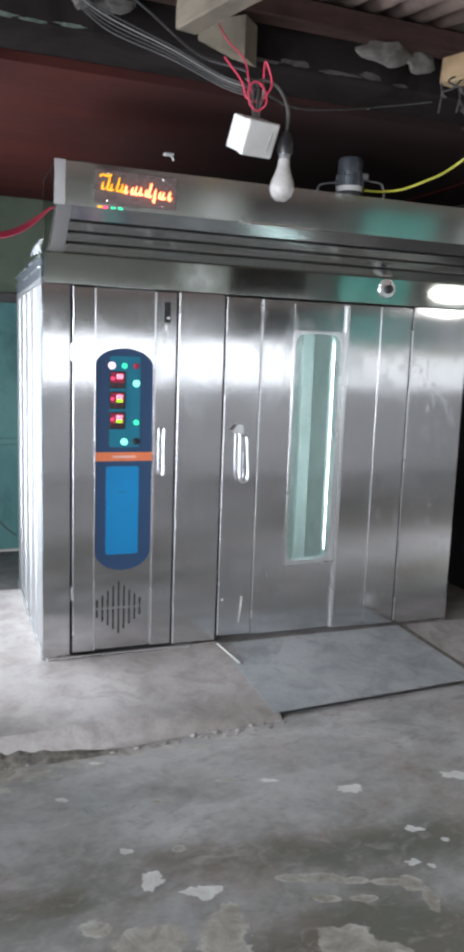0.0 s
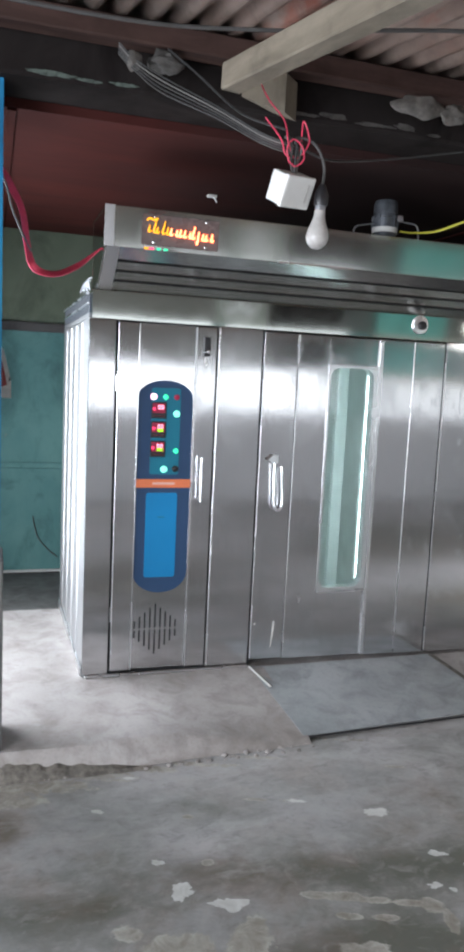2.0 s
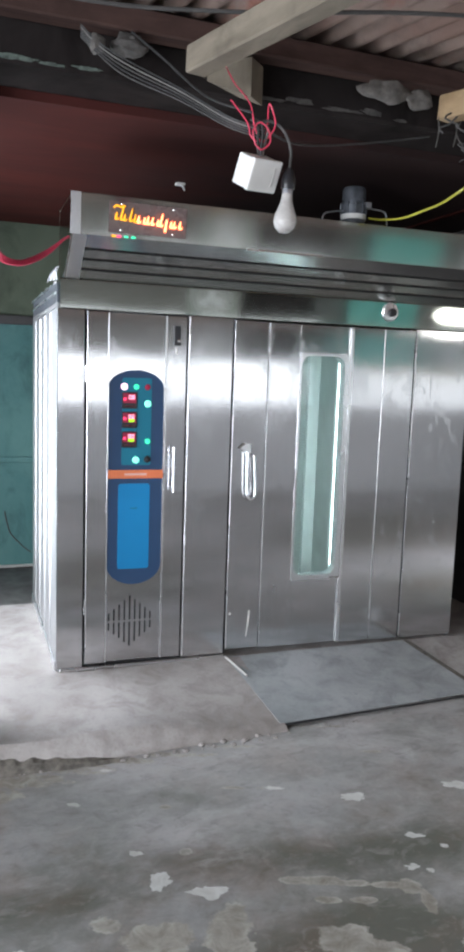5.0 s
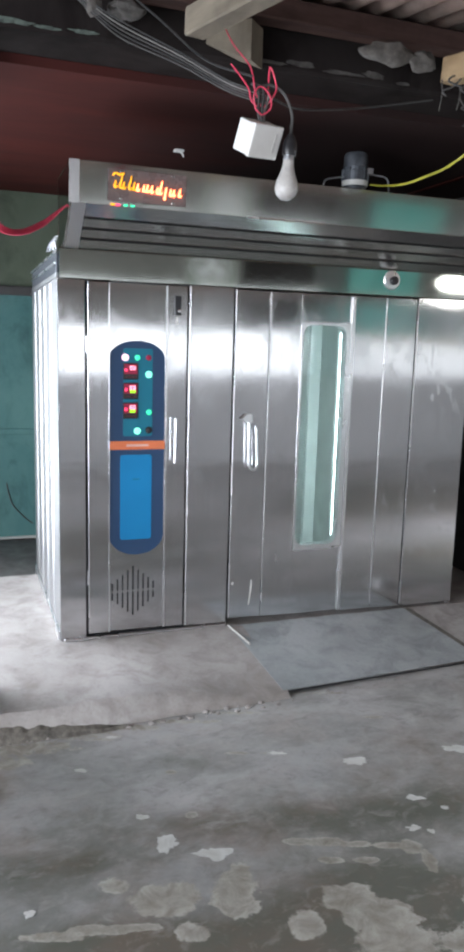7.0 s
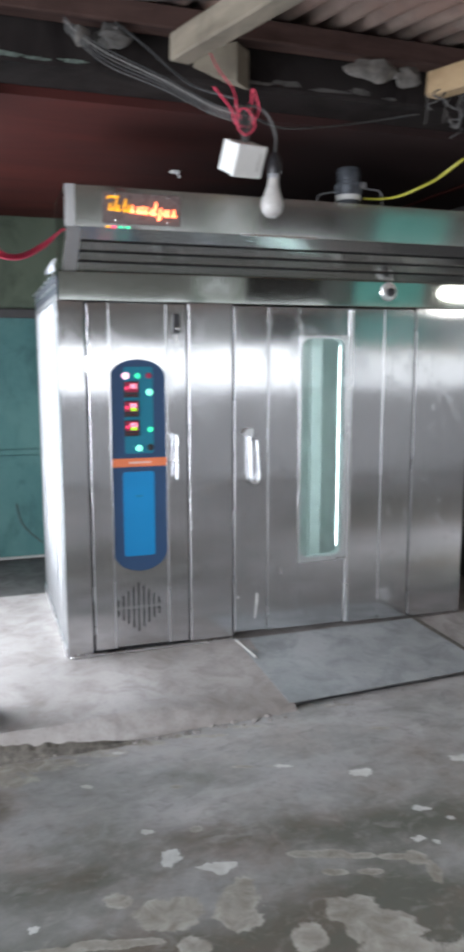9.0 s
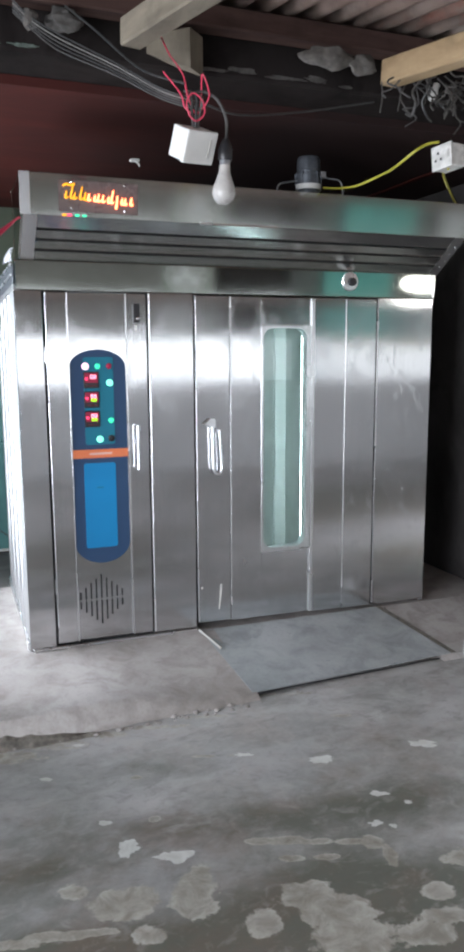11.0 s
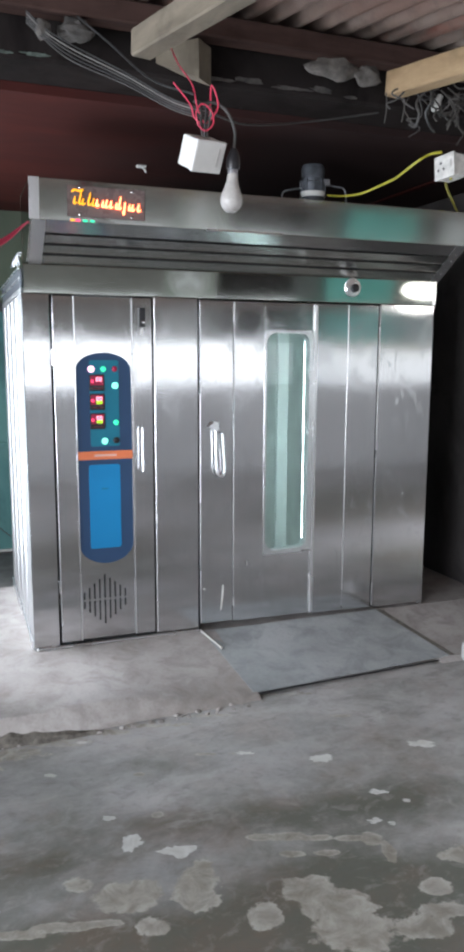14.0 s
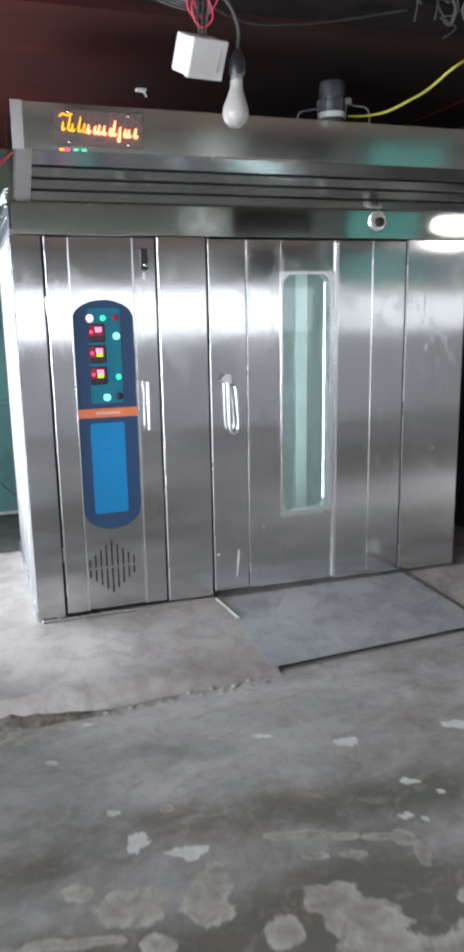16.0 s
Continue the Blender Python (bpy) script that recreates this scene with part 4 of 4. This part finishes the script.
# motor on the hood
MX, MY = 1.595, -0.05
mot = part("motor_body", lathe([(0.062, 0.0), (0.062, 0.055), (0.068, 0.06), (0.068, 0.135), (0.058, 0.14), (0.058, 0.16), (0.064, 0.162), (0.064, 0.215), (0.056, 0.23), (0.03, 0.236)], (MX, MY, HTOP), "z", 28), GREY_IRON, oven, "grey fan motor standing on the hood", True)
part("motor_band", lathe([(0.070, 0.058), (0.070, 0.085)], (MX, MY, HTOP), "z", 28), WHITE_PVC, mot, "pale label band", True)
part("motor_flange", lathe([(0.095, 0.0), (0.095, 0.014), (0.07, 0.016)], (MX, MY, HTOP), "z", 28), GALV, mot, "", True)
for k in range(10):
    a = 2 * math.pi * k / 10
    part("motor_fin", moved(box(0.060, 0.074, -0.003, 0.003, 0.088, 0.148), Matrix.Translation((MX, MY, HTOP)) @ Matrix.Rotation(a, 4, "Z")), GREY_IRON, mot)
part("motor_guard", tube([(MX - 0.06, MY, HTOP + 0.105), (MX - 0.12, MY, HTOP + 0.095), (MX - 0.18, MY, HTOP + 0.075), (MX - 0.19, MY, HTOP + 0.01)], 0.005, 8, 5), GALV, mot, "bent rod beside the motor", True)
part("motor_guard", tube([(MX + 0.06, MY, HTOP + 0.14), (MX + 0.12, MY, HTOP + 0.13), (MX + 0.20, MY, HTOP + 0.115), (MX + 0.215, MY, HTOP + 0.01)], 0.005, 8, 5), GALV, mot, "bent rod beside the motor", True)
part("motor_terminal", box(MX + 0.05, MX + 0.085, MY - 0.05, MY - 0.01, HTOP + 0.12, HTOP + 0.155, 0.004), GALV, mot)

# ---- ramp in front of the chamber door ----
bm = bmesh.new()
q = [(0.95, -0.012, 0.0), (2.112, -0.012, 0.0), (2.24, -0.615, -0.094), (1.005, -0.688, -0.094)]
top = [bm.verts.new(p) for p in q]
bot = [bm.verts.new((p[0], p[1], p[2] - 0.005)) for p in q]
bm.faces.new(top)
bm.faces.new(bot[::-1])
for k in range(4):
    bm.faces.new((top[k], top[(k + 1) % 4], bot[(k + 1) % 4], bot[k]))
single("ramp_sheet", bm, RAMP_MAT, "grey sheet ramp leading up to the chamber door", "ramp")
single("ramp_edge", tube([(0.945, -0.02, 0.006), (0.99, -0.25, -0.02)], 0.007, 6, 1), PATCH_MAT, "pale mortar line beside the ramp", "mortar", "structure")
single("ramp_gap", prism([(2.113, -0.014), (2.145, -0.014), (2.272, -0.62), (2.241, -0.62)], 0.0, 0.001, "z"), JOINT_SHADE, "dark dirty joint beside the ramp", "joint", "structure")
gap = bpy.data.objects["ramp_gap"].data
for v in gap.vertices:
    v.co.z += 0.0015 + (v.co.y + 0.012) * 0.155
# black tube drawn as the shadow line under the ramp's front edge
single("ramp_front_shade", tube([(1.01, -0.690, -0.104), (1.45, -0.664, -0.106), (1.75, -0.647, -0.110), (2.24, -0.617, -0.112)], lambda f: 0.0045 - 0.0025 * f, 6, 6), GASKET, "black strip for the shade under the ramp's front edge", "joint", "structure")

# ---- hanging box, bulb and wires ----
BOX_C = Vector((0.487, -1.45, 2.272))
jbox = thing("junction_box", tuple(BOX_C), "white plastic junction box hanging from tangled wires", "junction box")
turn = Matrix.Translation(BOX_C) @ Matrix.Rotation(radians(23.8), 4, "Z") @ Matrix.Rotation(radians(-5), 4, "Y") @ Matrix.Rotation(radians(26), 4, "X")
part("box_body", moved(box(-0.064, 0.064, -0.022, 0.042, -0.050, 0.050, 0.006, 2), turn), WHITE_PVC, jbox)
part("box_lid", moved(box(-0.067, 0.067, -0.040, -0.0225, -0.053, 0.053, 0.006, 2), turn), WHITE_PVC, jbox)
part("box_label", moved(box(0.034, 0.044, -0.0412, -0.0402, -0.03, 0.03), turn), DIRTY_PVC, jbox, "grimy embossed strip")

BX, BY, BZ = 0.592, -1.45, 2.084
bulb = thing("light_bulb", (BX, BY, BZ), "unlit frosted bulb in a black holder on a bare wire", "light bulb")
tilt = Matrix.Translation((BX, BY, BZ)) @ Matrix.Rotation(radians(3), 4, "Y")
part("bulb_glass", moved(lathe([(0.004, 0.0), (0.020, 0.004), (0.034, 0.018), (0.040, 0.038), (0.037, 0.060), (0.027, 0.085), (0.020, 0.108), (0.018, 0.130)], (0, 0, 0), "z", 24), tilt), BULB_GLASS, bulb, "frosted glass", True)
part("bulb_cap", moved(lathe([(0.0175, 0.131), (0.0175, 0.15)], (0, 0, 0), "z", 20), tilt), GALV, bulb, "", True)
part("bulb_holder", moved(lathe([(0.022, 0.145), (0.024, 0.15), (0.024, 0.185), (0.018, 0.20), (0.010, 0.215)], (0, 0, 0), "z", 20), tilt), BLACK, bulb, "black lamp holder", True)


def wire(name, pts, r, material, label, sides=7, steps=8):
    return single(name, tube(pts, r, sides, steps), material, label, "wire", smooth=True)


KX, KY, KZ = 0.50, -1.45, 2.40
wire("bulb_wire", [(0.603, -1.45, 2.295), (0.605, -1.45, 2.36), (0.575, -1.45, 2.42), (0.53, -1.44, 2.445), (KX - 0.02, KY, KZ + 0.03)], 0.005, GREY_WIRE, "grey flex feeding the hanging bulb")
for k, (dx, dz) in enumerate(((-0.006, 0), (0.006, 0.004), (0.0, -0.004))):
    wire("box_lead", [(0.497 + dx, -1.45, 2.315), (0.495 + dx * 2, -1.452 + dz, 2.36), (KX + dx * 3, KY, KZ + 0.02), (KX - 0.03 + dx, KY + 0.02, KZ + 0.045)], 0.0045, (GREY_WIRE, WHITE_WIRE, DARK_WIRE)[k], "short lead into the junction box")
for k in range(5):
    o = 0.010 * (k - 2)
    wire("feed_cable", [(KX + 0.01, KY + o * 0.4, KZ + o), (0.40, -1.40, 2.435 + o * 0.8), (0.27, -1.25, 2.55 + o), (0.12, -1.02, 2.695 + o * 1.4), (0.03, -0.94, 2.78 + o), (-0.03, -0.935, 2.83 + o)], 0.0028, (GREY_WIRE, DARK_WIRE, GREY_WIRE, WHITE_WIRE, DARK_WIRE)[k], "dusty cable strung to the purlin")
wire("feed_cable", [(KX - 0.04, KY, KZ + 0.06), (0.36, -1.25, 2.56), (0.25, -1.05, 2.74), (0.16, -0.93, 2.86)], 0.004, DARK_WIRE, "dark cable strung to the purlin")
for pts in (
    [(0.497, -1.44, 2.375), (0.470, -1.45, 2.42), (0.462, -1.42, 2.50), (0.480, -1.20, 2.64), (0.490, -1.05, 2.76)],
    [(0.49, -1.44, 2.37), (0.462, -1.44, 2.39), (0.448, -1.44, 2.43), (0.395, -1.42, 2.50)],
    [(0.50, -1.45, 2.37), (0.53, -1.45, 2.40), (0.545, -1.45, 2.44), (0.525, -1.44, 2.50), (0.52, -1.44, 2.43), (0.51, -1.45, 2.38)],
    [(0.470, -1.46, 2.36), (0.463, -1.46, 2.40), (0.485, -1.46, 2.43), (0.517, -1.46, 2.41), (0.524, -1.46, 2.37), (0.495, -1.46, 2.345), (0.470, -1.46, 2.36)],
):
    wire("tie_wire", pts, 0.0027, PINK_WIRE, "pink wire tying the cables together")
wire("sagging_cable", [(0.52, -1.43, 2.415), (0.75, -1.2, 2.46), (1.10, -1.0, 2.56), (1.45, -0.98, 2.64)], 0.004, DARK_WIRE, "thin dark cable sagging under the lintel")
wire("roof_cable", [(-1.5, -1.30, 2.80), (-0.2, -1.28, 2.78), (0.4, -1.32, 2.815), (1.1, -1.5, 2.86), (1.8, -1.6, 2.88), (3.0, -1.6, 2.86)], 0.007, GREY_WIRE, "grey conduit cable under the roof sheets")

# wires at the blue wall end
for k in range(4):
    o = 0.007 * (k - 1.5)
    wire("oven_feed_wire", [(-0.50, -0.25 + o, 2.60), (-0.425 + o, -0.20, 2.50 + o), (-0.345 + o, -0.2, 2.36), (-0.318 + o, -0.2, 2.20), (-0.285 + o, -0.2 + o, 2.10 + o), (-0.19, -0.2 + o, 2.078 + o), (-0.08, -0.19 + o, 2.13 + o), (0.02, -0.17, 2.215), (0.06, -0.12, 2.24)], 0.0046, PINK_WIRE, "pink supply wire looping to the oven hood")
wire("loose_wire", [(-0.50, -0.25, 2.56), (-0.42, -0.2, 2.47), (-0.385, -0.2, 2.35), (-0.345, -0.2, 2.26), (-0.30, -0.2, 2.17)], 0.0055, WHITE_WIRE, "loose white wire end")
for k in range(4):
    wire("gas_fitting", [(0.0 - 0.01 * k, 0.03 + 0.05 * k, 2.04), (-0.012, 0.02 + 0.05 * k, 2.09), (0.01, 0.04 + 0.05 * k, 2.105 - 0.01 * k)], 0.004, GALV, "small metal clip on the oven top edge")

# socket on a hanging wire, yellow cable
SX, SY, SZ = 1.80, -1.0, 2.44
sock = thing("socket_box", (SX, SY, SZ), "grimy white surface socket box hanging from wires", "socket")
st = Matrix.Translation((SX, SY, SZ)) @ Matrix.Rotation(radians(-78), 4, "Z") @ Matrix.Rotation(radians(-5), 4, "Y") @ Matrix.Scale(0.88, 4)
part("socket_body", moved(box(-0.062, 0.062, -0.005, 0.085, -0.055, 0.055, 0.006, 2), st), DIRTY_PVC, sock)
part("socket_plate", moved(box(-0.066, 0.066, -0.018, -0.0055, -0.060, 0.060, 0.005, 2), st), DIRTY_PVC, sock, "white face plate")
for dx, dz in ((-0.02, 0.02), (-0.038, -0.012), (-0.002, -0.012)):
    part("socket_hole", moved(lathe([(0.007, 0.0182), (0.007, 0.0195)], (dx, 0, dz), "y", 10), st), BLACK, sock)
part("socket_switch", moved(box(0.028, 0.052, -0.026, -0.0185, -0.018, 0.022, 0.003), st), DIRTY_PVC, sock)
wire("yellow_cable", [(SX - 0.03, SY, SZ + 0.06), (1.765, -0.92, 2.51), (1.71, -0.9, 2.477), (1.70, -0.75, 2.44), (1.72, -0.58, 2.44), (1.70, -0.4, 2.43), (1.69, -0.2, 2.455), (MX + 0.075, MY - 0.04, HTOP + 0.07)], 0.0062, YELLOW_WIRE, "yellow cable from the socket to the fan motor")
wire("yellow_cable", [(SX + 0.02, SY - 0.01, SZ - 0.05), (1.98, -0.75, 2.425), (2.40, -0.25, 2.44), (2.70, 0.10, 2.44), (2.78, 0.20, 2.30)], 0.006, YELLOW_WIRE, "yellow cable hanging from the socket")

# tangled old wire and soot under the tan rafter
rnd = random.Random(7)
for k in range(26):
    x0 = 1.50 + rnd.random() * 0.42
    p = Vector((x0, -1.05 + rnd.uniform(-0.1, 0.08), 2.70 + 0.05 * rnd.random()))
    pts = [p]
    for s in range(5):
        p = p + Vector((rnd.uniform(-0.05, 0.06), rnd.uniform(-0.03, 0.03), rnd.uniform(-0.055, 0.012)))
        pts.append(p)
    wire("old_wire", pts, rnd.choice((0.003, 0.004, 0.006)), rnd.choice((COBWEB, DARK_WIRE, COBWEB, GREY_WIRE)), "sooty tangled old wire under the rafter", 5, 4)


def rag(name, c, s, seed, label, material):
    bm = bmesh.new()
    bmesh.ops.create_icosphere(bm, subdivisions=3, radius=1.0)
    for v in bm.verts:
        d = 1 + 0.45 * noise.noise(v.co * 1.4 + Vector((seed, 0, 0))) + 0.2 * noise.noise(v.co * 4 + Vector((seed, 3, 0)))
        v.co = Vector(c) + Vector((v.co.x * s[0], v.co.y * s[1], v.co.z * s[2])) * d
    return single(name, bm, material, label, "rag", smooth=True)


rag("stuffed_rag", (1.25, -0.93, 2.81), (0.115, 0.04, 0.045), 2, "dusty plastic rag stuffed under the roof edge", RAG)
rag("stuffed_rag", (1.42, -0.93, 2.80), (0.06, 0.04, 0.04), 5, "dusty plastic rag stuffed under the roof edge", RAG)
rag("stuffed_rag", (0.03, -0.92, 2.80), (0.03, 0.03, 0.035), 9, "dusty rag caught among the cables", RAG)
rag("stuffed_rag", (0.16, -0.90, 2.82), (0.07, 0.05, 0.04), 12, "dark rag caught among the cables", COBWEB)
bh = thing("spare_holder", (1.68, -1.06, 2.68), "small white lamp holder tied to the rafter", "lamp holder")
part("holder_body", moved(lathe([(0.012, 0.0), (0.018, 0.012), (0.020, 0.035), (0.014, 0.05), (0.014, 0.07)], (0, 0, 0), "z", 16), Matrix.Translation((1.68, -1.06, 2.65)) @ Matrix.Rotation(radians(25), 4, "Y")), DIRTY_PVC, bh, "", True)
hook = thing("ceiling_hook", (0.76, 0.54, 2.69), "small pale hook plate under the ceiling", "hook")
part("hook_plate", box(0.735, 0.79, 0.52, 0.56, 2.686, 2.6995, 0.003), WHITE_PVC, hook)
part("hook_tail", tube([(0.765, 0.54, 2.69), (0.785, 0.54, 2.675), (0.79, 0.54, 2.66)], 0.005, 8, 4), WHITE_PVC, hook, "", True)

# meter box on the passage face of the blue wall
mb = thing("switch_box", (-0.40, -0.40, 1.55), "small white and red switch box on the wall end", "switch box")
part("switch_case", prism([(-0.434, 1.72), (-0.424, 1.70), (-0.394, 1.575), (-0.394, 1.505), (-0.434, 1.505)], -0.62, -0.58), DIRTY_PVC, mb)
part("switch_front", prism([(-0.434, 1.66), (-0.428, 1.65), (-0.410, 1.56), (-0.434, 1.55)], -0.6225, -0.6205), plain("red_plastic", (0.25, 0.03, 0.03), 0.5), mb, "dull red front")

wire("wall_cable", [(-0.14, 2.292, 0.46), (-0.125, 2.29, 0.38), (-0.095, 2.29, 0.28), (-0.01, 2.29, 0.18), (0.06, 2.29, 0.12)], 0.0045, GREY_WIRE, "dark cable lying against the back wall")

part("switch_button", box(-0.404, -0.396, -0.624, -0.6205, 1.575, 1.592), BLACK, mb)

# dark sheet partition right of the oven
for k in range(6):
    single("wall_partition_board", box(2.50 + 0.085 * k + 0.002, 2.585 + 0.085 * k - 0.002, 1.10, 1.125, 0.0, 2.69, 0.004), DARK_WALL, "sooty dark board of the partition", "board", "structure", group="partition boards")

# pale flaked spots on the floor
CRISP = [(1.055, -1.345, 0.056, 0.026), (1.53, -1.385, 0.056, 0.030), (0.76, -1.19, 0.032, 0.012), (0.16, -1.635, 0.036, 0.043), (0.294, -1.73, 0.056, 0.034), (1.15, -1.65, 0.036, 0.017),
         (1.037, -1.814, 0.024, 0.015), (1.09, -1.85, 0.013, 0.012), (1.22, -1.74, 0.015, 0.01), (0.11, -1.46, 0.024, 0.014), (-0.056, -1.085, 0.024, 0.012), (-0.32, -1.83, 0.014, 0.016), (0.11, -0.86, 0.026, 0.012)]
for k, (x, y, rx, ry) in enumerate(CRISP):
    part("pale_patch", blob(x, y, rx, ry, -0.3, 20 + 3 * k, FLOOR_Z + 0.0012 + 0.0001 * k), CHIP_MAT, floor, "pale flaked patch")

# broken edge of the slab: a dark strip as the step's shade, and loose crumbs
bm = bmesh.new()
rows = []
for k in range(121):
    x = -0.98 + 1.18 * k / 120
    e = -0.775 + 0.01 * max(0, x) + 0.02 * noise.noise((x * 3.0, 2.1, 0)) + 0.005 * noise.noise((x * 11.0, 5.1, 0))
    h = (0.06 + 0.02 * noise.noise((x * 7, 1, 0)) + 0.016 * noise.noise((x * 19, 6, 0))) * max(0.0, 1 - max(0, x + 0.25) / 0.45)
    out = 0.014 + 0.012 * noise.noise((x * 8, 4, 0)) + 0.008 * noise.noise((x * 23, 2, 0))
    rows.append([bm.verts.new(p) for p in ((x, e + 0.02, FLOOR_Z + h), (x, e - 0.006, FLOOR_Z + h * 0.7), (x, e - out, FLOOR_Z + 0.012), (x, e - out - 0.02, FLOOR_Z - 0.004))])
for a, b in zip(rows, rows[1:]):
    for k in range(3):
        bm.faces.new((a[k], a[k + 1], b[k + 1], b[k]))
part("step_shade", bm, JOINT_SHADE, slab, "dark strip for the shade in the broken step", True)
rnd = random.Random(3)
for k in range(80):
    x = rnd.uniform(-0.5, 1.0) if k % 5 else rnd.uniform(1.0, 1.45)
    e = (-0.775 + 0.01 * max(0, x)) if x < 0.98 else -0.70 + 0.05 * (x - 1.0)
    r = rnd.uniform(0.003, 0.007) if x > 1.0 or x < 0.1 else rnd.uniform(0.004, 0.014)
    bm = bmesh.new()
    bmesh.ops.create_icosphere(bm, subdivisions=1, radius=r)
    for v in bm.verts:
        v.co = Vector((v.co.x * 1.3, v.co.y, v.co.z * 0.6)) * (1 + 0.5 * noise.noise(v.co * 90 + Vector((k, 0, 0))))
        v.co += Vector((x, e - rnd.uniform(0.0, 0.002) - 0.05 * abs(math.sin(k * 1.7)) + (0.03 if x < 0.98 else -0.006), FLOOR_Z + r * 0.4))
    part("crumb", bm, SLAB_MAT, floor, "", True)

# flaked paint along the lintel's lower edge
lintel = bpy.data.objects["lintel_beam"]
for k, (x, z, rx, rz) in enumerate(((-0.26, 2.757, 0.09, 0.010), (-0.12, 2.752, 0.05, 0.006), (0.02, 2.758, 0.05, 0.007), (0.75, 2.758, 0.10, 0.008), (0.93, 2.77, 0.06, 0.012), (1.12, 2.762, 0.09, 0.008), (1.27, 2.772, 0.05, 0.012), (1.42, 2.757, 0.03, 0.006))):
    pts = []
    for j in range(40):
        a = 2 * math.pi * j / 40
        r = 1 + 0.5 * noise.noise((math.cos(a) * 2, math.sin(a) * 2, k * 3.1)) + 0.3 * noise.noise((math.cos(a) * 6, math.sin(a) * 6, k * 3.1))
        pts.append((x + rx * r * math.cos(a), z + rz * r * math.sin(a)))
    part("paint_flake", prism(pts, -0.7825, -0.7802), plain("flaked_paint", (0.075, 0.095, 0.08), 0.8, 0.0, 0.6, 40, 0.4) if k < 3 else COBWEB, lintel, "flaked pale paint")

# oval lamp added out of view beside the alcove, for the highlight mirrored in the fascia
LX, LY, LZ = 3.17, -1.2, 2.0
lamp = thing("highlight_lamp", (LX, LY, LZ), "unseen white oval lamp added for the highlight in the fascia", "lamp")
_globe = lathe([(0.01, -0.17), (0.035, -0.155), (0.055, -0.11), (0.062, 0.0), (0.055, 0.11), (0.035, 0.155), (0.01, 0.17)], (0, 0, 0), "z", 20)
part("globe", moved(_globe, Matrix.Translation((LX, LY, LZ)) @ Matrix.Rotation(radians(90), 4, "Y")), glow("lamp_globe", (1.0, 0.98, 0.93), 9.0), lamp, "glowing white globe", True)
part("lamp_cap", box(LX - 0.03, LX + 0.03, LY - 0.03, LY + 0.03, LZ + 0.058, LZ + 0.085, 0.006, 2), DIRTY_PVC, lamp)
part("lamp_cord", tube([(LX, LY, LZ + 0.08), (LX, LY, 2.93)], 0.005, 8, 1), DARK_WIRE, lamp, "", True)

# round fan added on the unseen wall behind the walk, for the ring mirrored in the fascia
FX, FY, FZ = 2.85, -6.42, 2.10
fan = thing("wall_fan", (FX, FY, FZ), "unseen white round fan added for a ring mirrored in the fascia", "fan")
_turns = [2 * math.pi * k / 32 for k in range(33)]
for r in (0.23, 0.17, 0.11):
    part("fan_ring", tube([(FX + 1.25 * r * math.cos(a), FY, FZ + r * math.sin(a)) for a in _turns], 0.013, 8, 1), FAN_WHITE, fan, "", True)
part("fan_hub", lathe([(0.06, -0.04), (0.065, 0.0), (0.05, 0.02)], (FX, FY, FZ), "y", 20), FAN_WHITE, fan, "", True)
for k in range(3):
    part("fan_blade", moved(prism([(0.04, -0.03), (0.19, -0.09), (0.20, 0.03), (0.04, 0.03)], -0.004, 0.004), Matrix.Translation((FX, FY - 0.02, FZ)) @ Matrix.Rotation(radians(120 * k + 20), 4, "Y")), FAN_WHITE, fan)
part("fan_bracket", box(FX - 0.04, FX + 0.04, -6.50, FY - 0.04, FZ - 0.04, FZ + 0.04, 0.006), GREY_IRON, fan)

# long sooty strands and a loop of flex under the tan rafter
rnd = random.Random(21)
for k in range(9):
    x = 1.47 + 0.06 * k + rnd.uniform(-0.02, 0.02)
    z = 2.70 + 0.01 * rnd.random()
    drop = rnd.uniform(0.06, 0.16)
    wire("hanging_strand", [(x, -1.03, z), (x + rnd.uniform(-0.03, 0.03), -1.04, z - drop * 0.5), (x + rnd.uniform(-0.02, 0.05), -1.03, z - drop)], 0.0028, COBWEB, "sooty strand hanging from the rafter", 5, 5)
wire("flex_loop", [(1.62, -1.06, 2.80), (1.57, -1.07, 2.75), (1.60, -1.07, 2.69), (1.66, -1.07, 2.70), (1.67, -1.07, 2.76), (1.72, -1.07, 2.81)], 0.004, DARK_WIRE, "dark flex looped round the tan rafter")
